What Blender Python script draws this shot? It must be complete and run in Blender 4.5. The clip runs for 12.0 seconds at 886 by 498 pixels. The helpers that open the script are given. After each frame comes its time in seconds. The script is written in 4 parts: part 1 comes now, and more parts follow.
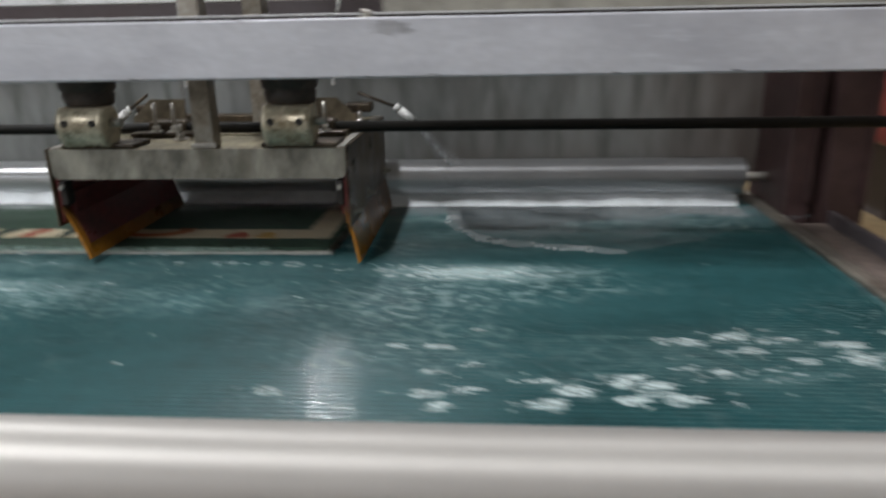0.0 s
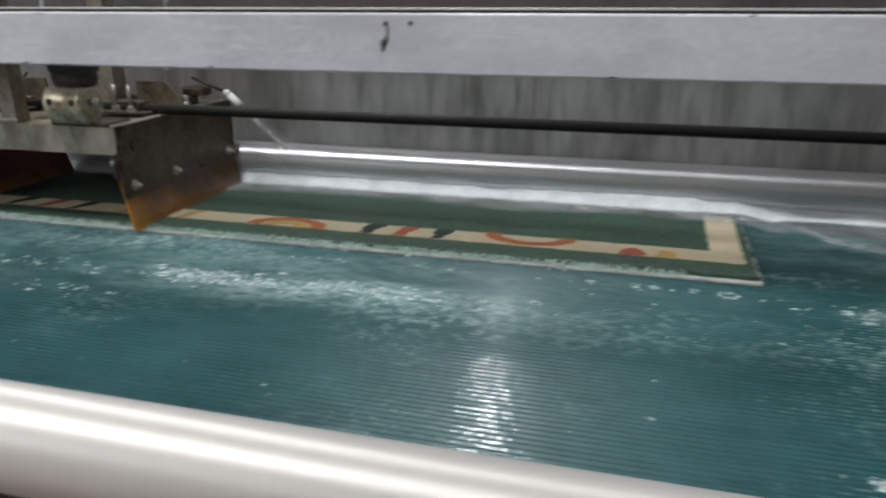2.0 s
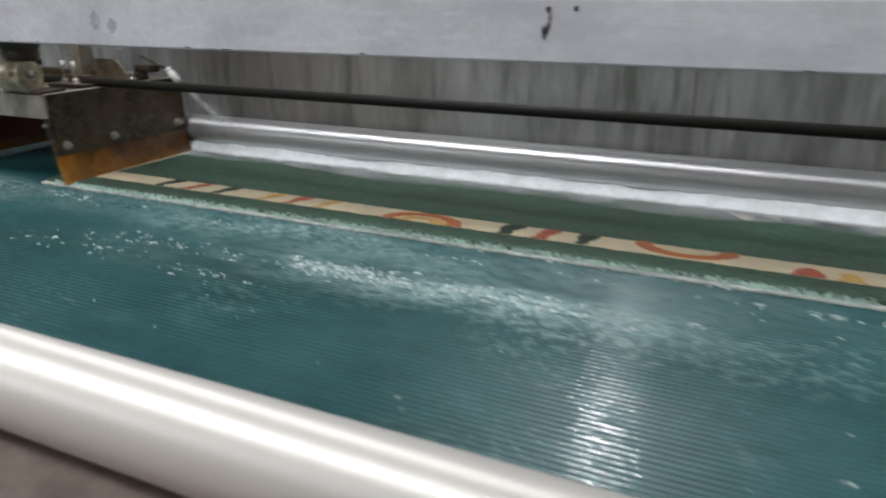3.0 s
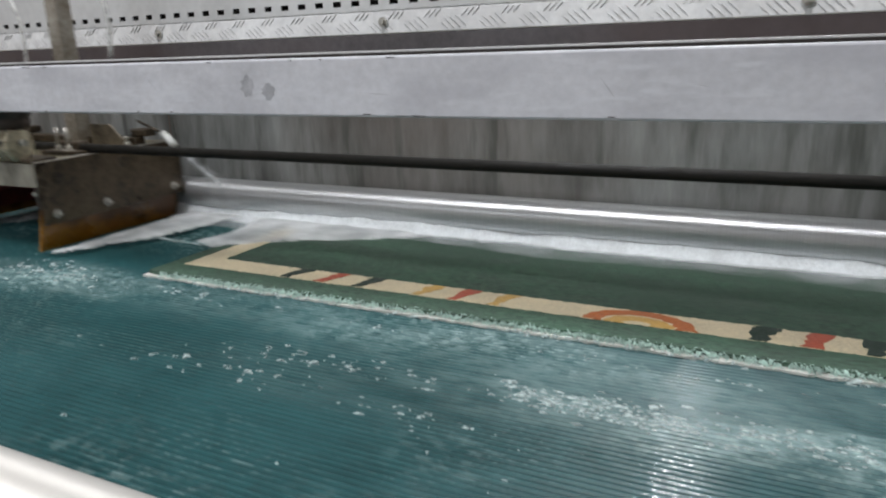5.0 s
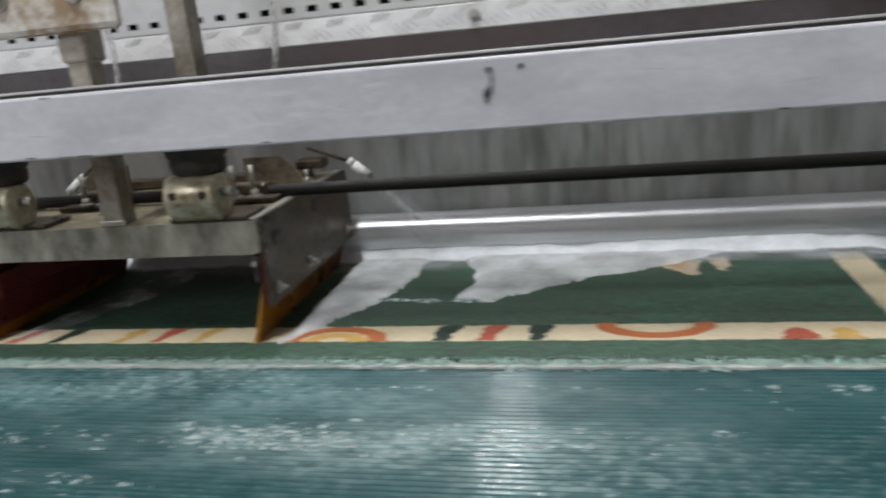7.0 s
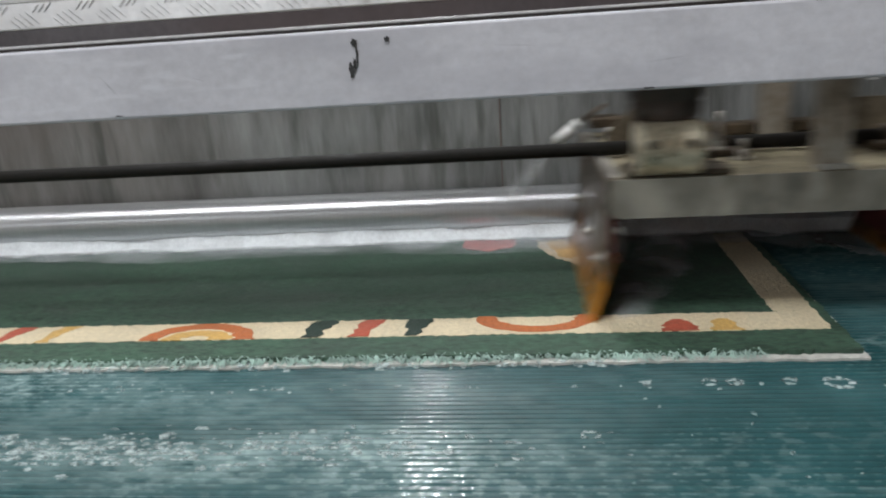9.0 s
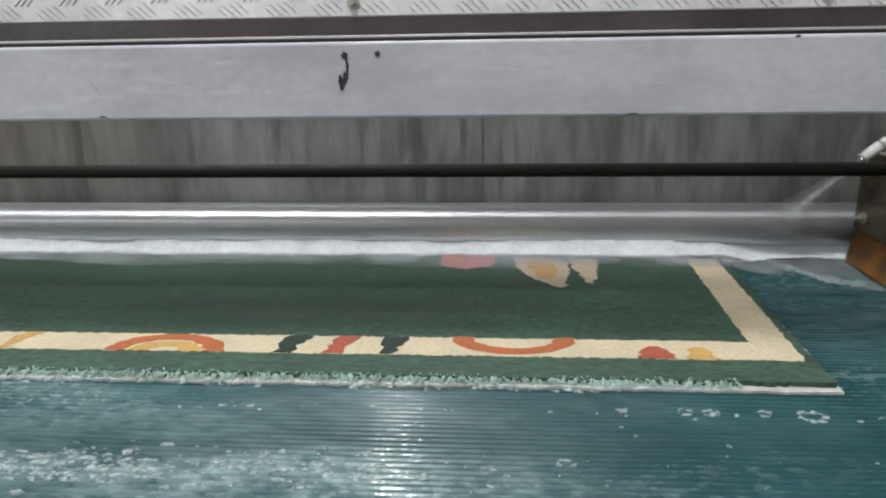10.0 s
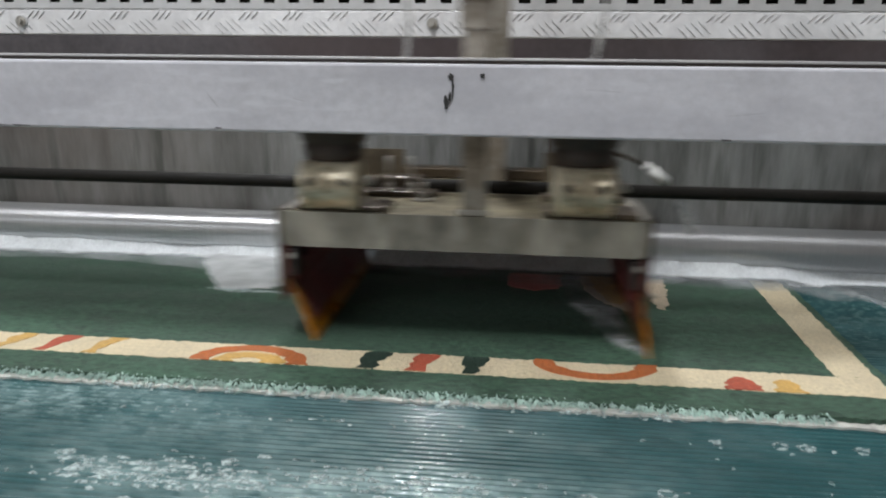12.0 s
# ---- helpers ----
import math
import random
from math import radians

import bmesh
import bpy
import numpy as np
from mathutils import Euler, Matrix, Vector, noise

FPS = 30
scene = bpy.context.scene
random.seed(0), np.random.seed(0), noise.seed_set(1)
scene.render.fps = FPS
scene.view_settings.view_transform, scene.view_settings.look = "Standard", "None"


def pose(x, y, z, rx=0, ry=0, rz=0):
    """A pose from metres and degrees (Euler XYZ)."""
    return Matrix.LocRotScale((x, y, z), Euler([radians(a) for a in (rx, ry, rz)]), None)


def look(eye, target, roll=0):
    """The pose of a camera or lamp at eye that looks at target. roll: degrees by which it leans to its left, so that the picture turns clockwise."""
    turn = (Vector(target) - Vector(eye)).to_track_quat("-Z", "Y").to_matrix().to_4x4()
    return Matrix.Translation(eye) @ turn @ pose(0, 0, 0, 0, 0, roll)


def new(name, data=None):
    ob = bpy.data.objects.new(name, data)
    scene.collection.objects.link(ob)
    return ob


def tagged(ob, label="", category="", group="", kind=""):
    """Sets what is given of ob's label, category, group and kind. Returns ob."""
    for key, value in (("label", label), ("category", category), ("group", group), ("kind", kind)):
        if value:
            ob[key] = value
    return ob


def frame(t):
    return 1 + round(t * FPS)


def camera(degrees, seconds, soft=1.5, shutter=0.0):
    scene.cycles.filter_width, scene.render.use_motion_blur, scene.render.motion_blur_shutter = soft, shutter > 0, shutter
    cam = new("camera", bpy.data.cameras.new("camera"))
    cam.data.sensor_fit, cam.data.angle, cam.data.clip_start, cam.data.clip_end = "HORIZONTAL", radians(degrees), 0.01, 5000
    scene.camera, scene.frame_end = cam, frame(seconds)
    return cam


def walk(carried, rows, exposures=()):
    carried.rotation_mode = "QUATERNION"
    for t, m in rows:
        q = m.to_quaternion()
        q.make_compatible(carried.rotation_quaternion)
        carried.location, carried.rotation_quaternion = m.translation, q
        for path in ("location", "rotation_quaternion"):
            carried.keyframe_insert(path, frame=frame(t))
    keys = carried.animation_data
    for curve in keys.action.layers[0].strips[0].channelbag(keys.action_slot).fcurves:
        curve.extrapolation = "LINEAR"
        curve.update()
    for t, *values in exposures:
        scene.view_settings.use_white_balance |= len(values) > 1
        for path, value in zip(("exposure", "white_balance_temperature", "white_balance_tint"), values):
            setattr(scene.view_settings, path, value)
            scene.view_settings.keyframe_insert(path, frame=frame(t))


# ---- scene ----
cam = camera(64.254, 12.0, soft=2.0, shutter=1.0)


def eye(x, y, z, yaw, pitch, roll):
    """A pose from a place and degrees: yaw to the right of +y, pitch up, roll to the left."""
    return pose(x, y, z, 90 + pitch, 0, -yaw) @ pose(0, 0, 0, 0, 0, roll)


# seconds, place, yaw, pitch, roll
PATH = [
    (0.0, 0.8128, -0.9922, 0.3713, -4.323, -17.964, -1.143),
    (0.5, 0.6416, -0.9618, 0.3932, -5.933, -17.844, -2.75),
    (1.0, 0.4823, -0.9398, 0.3926, -7.903, -18.421, -1.668),
    (1.5, 0.3821, -0.9566, 0.3891, -9.573, -17.851, 0.15),
    (2.0, 0.3297, -0.9552, 0.392, -14.672, -19.334, -0.028),
    (2.5, 0.3095, -0.949, 0.3867, -18.354, -20.098, 0.086),
    (3.0, 0.2718, -0.9117, 0.3828, -24.772, -19.928, -0.124),
    (3.5, 0.143, -0.8596, 0.3812, -24.913, -19.291, -0.15),
    (3.7, 0.0979, -0.8477, 0.3832, -27.737, -18.299, -2.111),
    (5.5, -0.1072, -0.8211, 0.3865, -24.548, -15.389, -2.584),
    (6.0, -0.0558, -0.8089, 0.3896, -20.526, -15.683, -4.146),
    (6.5, 0.0093, -0.8004, 0.389, -15.642, -15.678, -4.369),
    (7.0, 0.1026, -0.7971, 0.3964, -12.302, -16.219, -5.401),
    (7.5, 0.1868, -0.7887, 0.3891, -10.314, -16.57, -4.663),
    (7.7, 0.2115, -0.7884, 0.3925, -10.36, -16.35, -5.172),
    (9.3, 0.1641, -0.7596, 0.373, -5.871, -17.729, -3.193),
    (9.5, 0.1681, -0.7635, 0.3772, -5.571, -17.236, -2.484),
    (10.0, 0.1595, -0.7672, 0.381, -4.382, -16.775, -0.986),
    (10.5, 0.1464, -0.7805, 0.3786, -3.5, -16.392, -0.595),
    (11.0, 0.1189, -0.7895, 0.3832, -4.368, -15.937, -0.231),
    (11.5, 0.0915, -0.81, 0.3913, -6.097, -16.119, 0.128),
    (12.0, 0.079, -0.8096, 0.3895, -6.114, -15.558, 0.562),
]
walk(cam, [(t, eye(*q)) for t, *q in PATH])

# ---- world and lights ----
world = bpy.data.worlds.new("daylight")
scene.world = world
world.use_nodes = True
sky = world.node_tree.nodes.new("ShaderNodeTexSky")
sky.sky_type, sky.sun_disc, sky.sun_elevation, sky.sun_rotation = "NISHITA", False, radians(40), radians(60)
world.node_tree.links.new(sky.outputs[0], world.node_tree.nodes["Background"].inputs[0])
world.node_tree.nodes["Background"].inputs[1].default_value = 0.1
scene.view_settings.exposure = 0.12

FLOOR = -0.85
CEILING = 5.3
# x, y, length, turned along y
TUBES = [(-0.62, -1.9, 1.6, True, 215), (-0.70, 3.0, 1.6, True, 172)]
FILL_WINDOW = (-6.6, -2.0, 2.4, 4.2)   # added high window, unseen, to brighten the machine's front: x0, x1, z0, z1


def area_lamp(x, y, z, length, width, along_y, watts):
    data = bpy.data.lights.new("tube_light", "AREA")
    data.shape, data.size, data.size_y = "RECTANGLE", (width if along_y else length), (length if along_y else width)
    data.energy, data.color = watts, (0.955, 0.97, 1.0)
    ob = new("tube_light", data)
    ob.location = (x, y, z)
    return ob


for lx, ly, ll, along, watts in TUBES:
    area_lamp(lx, ly, CEILING - 0.16, ll, 0.20, along, watts)
# fill lamp in the added window, for the beam and other front faces
front_fill = bpy.data.lights.new("window_light", "AREA")
front_fill.shape, front_fill.size, front_fill.size_y = "RECTANGLE", FILL_WINDOW[1] - FILL_WINDOW[0], FILL_WINDOW[3] - FILL_WINDOW[2]
front_fill.energy, front_fill.color = 135, (0.95, 0.97, 1.0)
new("window_light", front_fill).matrix_basis = look(((FILL_WINDOW[0] + FILL_WINDOW[1]) / 2, -4.98, (FILL_WINDOW[2] + FILL_WINDOW[3]) / 2), ((FILL_WINDOW[0] + FILL_WINDOW[1]) / 2, 0, (FILL_WINDOW[2] + FILL_WINDOW[3]) / 2))


# ---- materials ----
def material(name, colour, rough=0.5, metal=0.0, spread=0.25, scale=(6, 60), bump=0.1, stretch=(1, 1, 1), tint=None, rough_spread=0.15, coat=0.0, detail=4, fine=0.4, sharp=0.14):
    """A surface whose colour varies at two scales between darker and lighter tones, with fine relief."""
    m = bpy.data.materials.new(name)
    m.use_nodes = True
    nt = m.node_tree
    b = nt.nodes["Principled BSDF"]
    N = nt.nodes.new
    tc, mp = N("ShaderNodeTexCoord"), N("ShaderNodeMapping")
    mp.inputs["Scale"].default_value = stretch
    nt.links.new(tc.outputs["Object"], mp.inputs["Vector"])
    n1, n2 = N("ShaderNodeTexNoise"), N("ShaderNodeTexNoise")
    for n, s in zip((n1, n2), scale):
        n.inputs["Scale"].default_value, n.inputs["Detail"].default_value, n.inputs["Roughness"].default_value = s, detail, 0.6
        nt.links.new(mp.outputs[0], n.inputs["Vector"])
    mix = N("ShaderNodeMix")
    mix.data_type = "FLOAT"
    mix.inputs[0].default_value = fine
    nt.links.new(n1.outputs["Fac"], mix.inputs[2])
    nt.links.new(n2.outputs["Fac"], mix.inputs[3])
    ramp = N("ShaderNodeValToRGB")
    lo = [c * (1 - spread) for c in colour]
    hi = [min(1, c * (1 + spread)) for c in colour]
    if tint:
        lo = list(tint)
    ramp.color_ramp.elements[0].position, ramp.color_ramp.elements[1].position = 0.5 - sharp, 0.5 + sharp
    ramp.color_ramp.elements[0].color, ramp.color_ramp.elements[1].color = (*lo, 1), (*hi, 1)
    nt.links.new(mix.outputs[0], ramp.inputs[0])
    nt.links.new(ramp.outputs[0], b.inputs["Base Color"])
    rr = N("ShaderNodeMapRange")
    rr.inputs["From Min"].default_value, rr.inputs["From Max"].default_value = 0.3, 0.7
    rr.inputs["To Min"].default_value, rr.inputs["To Max"].default_value = max(0.03, rough - rough_spread), min(1, rough + rough_spread)
    nt.links.new(n1.outputs["Fac"], rr.inputs["Value"])
    nt.links.new(rr.outputs[0], b.inputs["Roughness"])
    b.inputs["Metallic"].default_value = metal
    b.inputs["Coat Weight"].default_value = coat
    b.inputs["Coat Roughness"].default_value = 0.08
    if bump:
        bp = N("ShaderNodeBump")
        bp.inputs["Strength"].default_value, bp.inputs["Distance"].default_value = bump, 0.003
        nt.links.new(n2.outputs["Fac"], bp.inputs["Height"])
        nt.links.new(bp.outputs[0], b.inputs["Normal"])
    return m


def clear_material(name, colour, alpha, rough=0.3, scale=45, lo=0.4, hi=1.6):
    """A thin see-through film: mist or clear plastic."""
    m = material(name, colour, rough, 0, 0.1, (8, 90), 0)
    nt = m.node_tree
    n = nt.nodes.new("ShaderNodeTexNoise")
    n.inputs["Scale"].default_value = scale
    r = nt.nodes.new("ShaderNodeMapRange")
    r.inputs["From Min"].default_value, r.inputs["From Max"].default_value = 0.35, 0.7
    r.inputs["To Min"].default_value, r.inputs["To Max"].default_value = alpha * lo, min(1, alpha * hi)
    nt.links.new(nt.nodes["Texture Coordinate"].outputs["Object"], n.inputs["Vector"])
    n.inputs["Detail"].default_value = 4
    nt.links.new(n.outputs["Fac"], r.inputs["Value"])
    nt.links.new(r.outputs[0], nt.nodes["Principled BSDF"].inputs["Alpha"])
    return m


M_BELT = material("wet_teal_rubber", (0.0145, 0.061, 0.066), 0.38, 0, 0.34, (3.5, 40), 0.02, rough_spread=0.10, coat=0.35)
M_BEAM = material("grey_painted_steel", (0.553, 0.555, 0.592), 0.40, 0.0, 0.14, (6, 80), 0.07, (0.9, 1.3, 1.3))
M_STAIN = material("rusty_drip", (0.03, 0.03, 0.03), 0.6, 0, 0.4, (60, 200), 0.1)
M_STEEL = material("dull_stainless_sheet", (0.26, 0.255, 0.24), 0.42, 0.55, 0.30, (4, 45), 0.12)
M_WALL = material("streaked_galvanised_sheet", (0.285, 0.292, 0.284), 0.40, 0.35, 0.22, (7.5, 34), 0.02, (1.0, 1, 0.20), tint=(0.135, 0.137, 0.130), detail=8, sharp=0.13)
M_ROLL = material("satin_steel_roller", (0.80, 0.77, 0.73), 0.56, 0.5, 0.05, (2, 900), 0.16, (1, 0.01, 0.01), rough_spread=0.04)
M_ROLLW = material("wet_steel_roller", (0.62, 0.63, 0.64), 0.38, 0.75, 0.10, (3, 800), 0.30, (1, 0.01, 0.01), rough_spread=0.05)
def brushed(m, amount):
    """Fine turning marks round the drum, which draw a highlight out along it."""
    nt = m.node_tree
    b = nt.nodes["Principled BSDF"]
    tan = nt.nodes.new("ShaderNodeTangent")
    tan.direction_type, tan.axis = "RADIAL", "X"
    nt.links.new(tan.outputs[0], b.inputs["Tangent"])
    b.inputs["Anisotropic"].default_value, b.inputs["Anisotropic Rotation"].default_value = amount, 0.25


brushed(M_ROLL, 0.85)
brushed(M_ROLLW, 0.9)
M_TREAD = material("aluminium_tread_plate", (0.88, 0.875, 0.88), 0.36, 0.1, 0.14, (5, 70), 0.1)
M_TRAY = material("zinc_cable_tray", (0.62, 0.62, 0.62), 0.45, 0.3, 0.10, (3, 50), 0.04)
M_DARK = material("dark_steel_strip", (0.095, 0.085, 0.09), 0.5, 0.2, 0.3, (5, 60), 0.05)
# real rubber, and the painted dark of tray slots, rail gap and screw holes
M_BLACK = material("black_rubber_and_shade", (0.020, 0.015, 0.012), 0.6, 0, 0.3, (20, 120), 0.1)
M_ROD = material("oiled_black_rod", (0.012, 0.011, 0.009), 0.62, 0, 0.3, (20, 120), 0.1)
M_ROD.node_tree.nodes["Principled BSDF"].inputs["Specular IOR Level"].default_value = 0.25
M_GAITER = material("greasy_brown_rubber", (0.046, 0.032, 0.025), 0.5, 0, 0.5, (18, 110), 0.2)
M_CARR = material("stained_carriage_steel", (0.135, 0.112, 0.080), 0.45, 0.40, 0.55, (14, 80), 0.12)
M_LIP = material("grey_apron_steel", (0.30, 0.28, 0.235), 0.45, 0.4, 0.50, (22, 70), 0.10, (1, 1, 0.5), fine=0.25)
M_CARRTOP = material("limescaled_steel", (0.29, 0.255, 0.17), 0.5, 0.25, 0.38, (16, 90), 0.3, tint=(0.09, 0.072, 0.042))
M_ZINC = material("yellow_zinc_casting", (0.66, 0.60, 0.46), 0.32, 0.45, 0.25, (20, 110), 0.18, tint=(0.27, 0.22, 0.14))
M_MAROON = material("maroon_grease_plate", (0.150, 0.030, 0.028), 0.40, 0.1, 0.4, (12, 90), 0.1)
M_ORANGE = material("orange_polyurethane", (0.40, 0.165, 0.016), 0.30, 0, 0.25, (9, 70), 0.08)
M_WHITE = material("white_plastic_nozzle", (0.80, 0.80, 0.78), 0.4, 0, 0.05, (20, 90), 0.02)
M_BOLT = material("bright_bolt", (0.45, 0.43, 0.39), 0.42, 0.7, 0.2, (60, 200), 0.05)
M_HOSE = clear_material("clear_hose", (0.72, 0.72, 0.70), 0.6, 0.2)
M_MIST = clear_material("spray_mist", (0.85, 0.87, 0.9), 0.055, 0.9, 60, 0.3, 1.8)
M_JET = clear_material("spray_thread", (0.88, 0.9, 0.92), 0.26, 0.8, 90, 0.4, 1.5)
M_COLUMN = material("maroon_painted_column", (0.045, 0.024, 0.023), 0.45, 0, 0.4, (6, 50), 0.1)
M_RAIL = material("wet_worn_rail", (0.17, 0.155, 0.13), 0.4, 0.4, 0.5, (14, 70), 0.1)
M_BROWN = material("brown_grey_cover", (0.13, 0.10, 0.085), 0.7, 0.0, 0.4, (8, 60), 0.1)
# darker grey than the sheet: the bars' shade is put into their colour
M_TEARS = material("shaded_tread_bars", (0.36, 0.35, 0.35), 0.45, 0.3, 0.35, (9, 80), 0.1)
M_PLATE = material("stained_end_plate", (0.095, 0.070, 0.044), 0.36, 0.45, 0.6, (10, 80), 0.14, tint=(0.028, 0.019, 0.012))
M_GREASE = material("greasy_brown_iron", (0.075, 0.056, 0.036), 0.38, 0.4, 0.55, (22, 120), 0.25, tint=(0.016, 0.012, 0.009))
M_POST = material("rust_stained_post", (0.34, 0.32, 0.28), 0.45, 0.35, 0.25, (11, 90), 0.12, tint=(0.19, 0.155, 0.115))
M_YOKE = material("rust_stained_pale_paint", (0.60, 0.585, 0.55), 0.5, 0.1, 0.10, (9, 70), 0.12, tint=(0.30, 0.21, 0.13), sharp=0.09)
M_COVER = material("stained_grey_cover", (0.29, 0.275, 0.235), 0.55, 0.1, 0.3, (8, 60), 0.1)
M_FLOOR = material("ochre_wet_concrete", (0.33, 0.24, 0.13), 0.45, 0, 0.35, (1.5, 25), 0.15)
M_PLASTER = material("hall_plaster", (0.42, 0.41, 0.40), 0.8, 0, 0.12, (1.2, 20), 0.08)
M_RED = material("red_machine_paint", (0.22, 0.03, 0.025), 0.4, 0, 0.3, (4, 40), 0.06)
M_GREEN = material("wet_green_pile", (0.041, 0.086, 0.056), 0.72, 0, 0.55, (14, 170), 1.0, (0.5, 1, 1), fine=0.6)
M_CREAM = material("wet_cream_pile", (0.62, 0.53, 0.36), 0.7, 0, 0.16, (20, 190), 1.0, fine=0.6)
M_RUST = material("rust_orange_pile", (0.43, 0.125, 0.035), 0.7, 0, 0.25, (20, 190), 1.0, fine=0.6)
M_CRIMSON = material("brick_red_pile", (0.40, 0.085, 0.045), 0.7, 0, 0.25, (20, 190), 1.0, fine=0.6)
M_GOLD = material("gold_pile", (0.55, 0.34, 0.10), 0.7, 0, 0.2, (20, 190), 1.0, fine=0.6)
M_PETAL = material("faded_petal_pile", (0.50, 0.41, 0.30), 0.7, 0, 0.2, (20, 190), 1.0, fine=0.6)
M_OCHRE = material("faded_ochre_pile", (0.48, 0.31, 0.13), 0.7, 0, 0.2, (20, 190), 1.0, fine=0.6)
M_NIGHT = material("dark_green_pile", (0.012, 0.030, 0.020), 0.7, 0, 0.3, (20, 190), 1.0, fine=0.6)
M_PINK = material("rose_pile", (0.50, 0.16, 0.14), 0.7, 0, 0.2, (20, 190), 1.0, fine=0.6)
M_BACKING = material("pale_carpet_backing", (0.50, 0.50, 0.46), 0.8, 0, 0.25, (30, 200), 0.5)
M_FUZZ = material("wet_carpet_fuzz", (0.40, 0.54, 0.48), 0.7, 0, 0.35, (40, 300), 0.4)
M_FOAM = material("soap_foam", (0.70, 0.73, 0.745), 0.6, 0, 0.16, (25, 160), 0.5)
M_FILM = clear_material("film_of_suds", (0.50, 0.57, 0.59), 0.085, 0.5, 9, 0.4, 1.6)
M_SMUDGE = clear_material("grease_smudge", (0.10, 0.10, 0.10), 0.22, 0.5)
M_RUSTY = clear_material("brown_run", (0.12, 0.10, 0.08), 0.20, 0.5)
M_FLECK = clear_material("thin_foam", (0.62, 0.73, 0.72), 0.48, 0.5, 140, 0.15, 1.75)
M_RIM = clear_material("thin_rim_of_suds", (0.66, 0.72, 0.73), 0.30, 0.5, 18, 0.5, 1.4)
M_WAVE = clear_material("running_foam", (0.76, 0.78, 0.78), 0.68, 0.6, 14, 0.66, 1.22)
M_SMEAR = clear_material("smear_of_suds", (0.72, 0.74, 0.75), 0.26, 0.6, 18, 0.2, 1.9)
M_HAZE = clear_material("thin_suds", (0.62, 0.66, 0.67), 0.17, 0.6, 12, 0.3, 1.7)
M_GLOW = bpy.data.materials.new("lit_tube")
M_GLOW.use_nodes = True
M_GLOW.node_tree.nodes["Principled BSDF"].inputs["Emission Color"].default_value = (0.93, 0.97, 1, 1)
M_GLOW.node_tree.nodes["Principled BSDF"].inputs["Emission Strength"].default_value = 6


def stain(m, colour, scale, stretch, lo, hi, amount, detail=4):
    """Old dirt over a surface, in blotches of its own."""
    nt = m.node_tree
    N, L = nt.nodes.new, nt.links.new
    b = nt.nodes["Principled BSDF"]
    mp, n, r, mix = N("ShaderNodeMapping"), N("ShaderNodeTexNoise"), N("ShaderNodeMapRange"), N("ShaderNodeMix")
    mp.inputs["Scale"].default_value, mp.inputs["Location"].default_value = stretch, (3.7, 1.3, 0.4)
    n.inputs["Scale"].default_value, n.inputs["Detail"].default_value = scale, detail
    r.inputs["From Min"].default_value, r.inputs["From Max"].default_value, r.inputs["To Max"].default_value = lo, hi, amount
    mix.data_type = "RGBA"
    mix.inputs[7].default_value = (*colour, 1)
    L(nt.nodes["Texture Coordinate"].outputs["Object"], mp.inputs["Vector"])
    L(mp.outputs[0], n.inputs["Vector"])
    L(n.outputs["Fac"], r.inputs["Value"])
    L(r.outputs[0], mix.inputs[0])
    L(b.inputs["Base Color"].links[0].from_socket, mix.inputs[6])
    L(mix.outputs[2], b.inputs["Base Color"])


stain(M_WALL, (0.135, 0.092, 0.070), 1.3, (1, 1, 0.6), 0.45, 0.66, 0.55)
stain(M_WALL, (0.075, 0.078, 0.066), 26, (1, 1, 0.13), 0.56, 0.70, 0.65, 3)
stain(M_BEAM, (0.40, 0.40, 0.44), 9, (0.5, 1, 1.6), 0.50, 0.68, 0.55, 7)
stain(M_BEAM, (0.66, 0.67, 0.71), 38, (0.35, 1, 1.8), 0.60, 0.70, 0.45, 4)
stain(M_DARK, (0.078, 0.056, 0.055), 2.0, (1, 1, 1), 0.45, 0.68, 0.7)
stain(M_LIP, (0.12, 0.105, 0.075), 20, (1, 1, 0.45), 0.52, 0.66, 0.6)
stain(M_CARRTOP, (0.40, 0.37, 0.24), 26, (1, 1, 1), 0.56, 0.68, 0.6)
stain(M_GREEN, (0.030, 0.058, 0.040), 3.5, (0.6, 1.6, 1), 0.45, 0.65, 0.6)
stain(M_TREAD, (0.62, 0.61, 0.61), 7, (1, 1, 1), 0.5, 0.7, 0.6)
# dried suds on the belt, with its pale sheen put into the same colour
MILK_SHEEN = [(-0.20, -0.058, 0.32, 0.075, 0.66), (0.06, -0.060, 0.30, 0.07, 0.40), (-0.35, 0.055, 1.0, 0.12, 0.36), (-0.55, -0.10, 0.35, 0.09, 0.15),
        (0.80, 0.035, 0.20, 0.05, 0.95), (-1.30, 0.06, 0.30, 0.10, 0.5), (1.10, -0.25, 0.25, 0.12, 0.2), (0.85, 0.33, 0.45, 0.22, 0.4)]


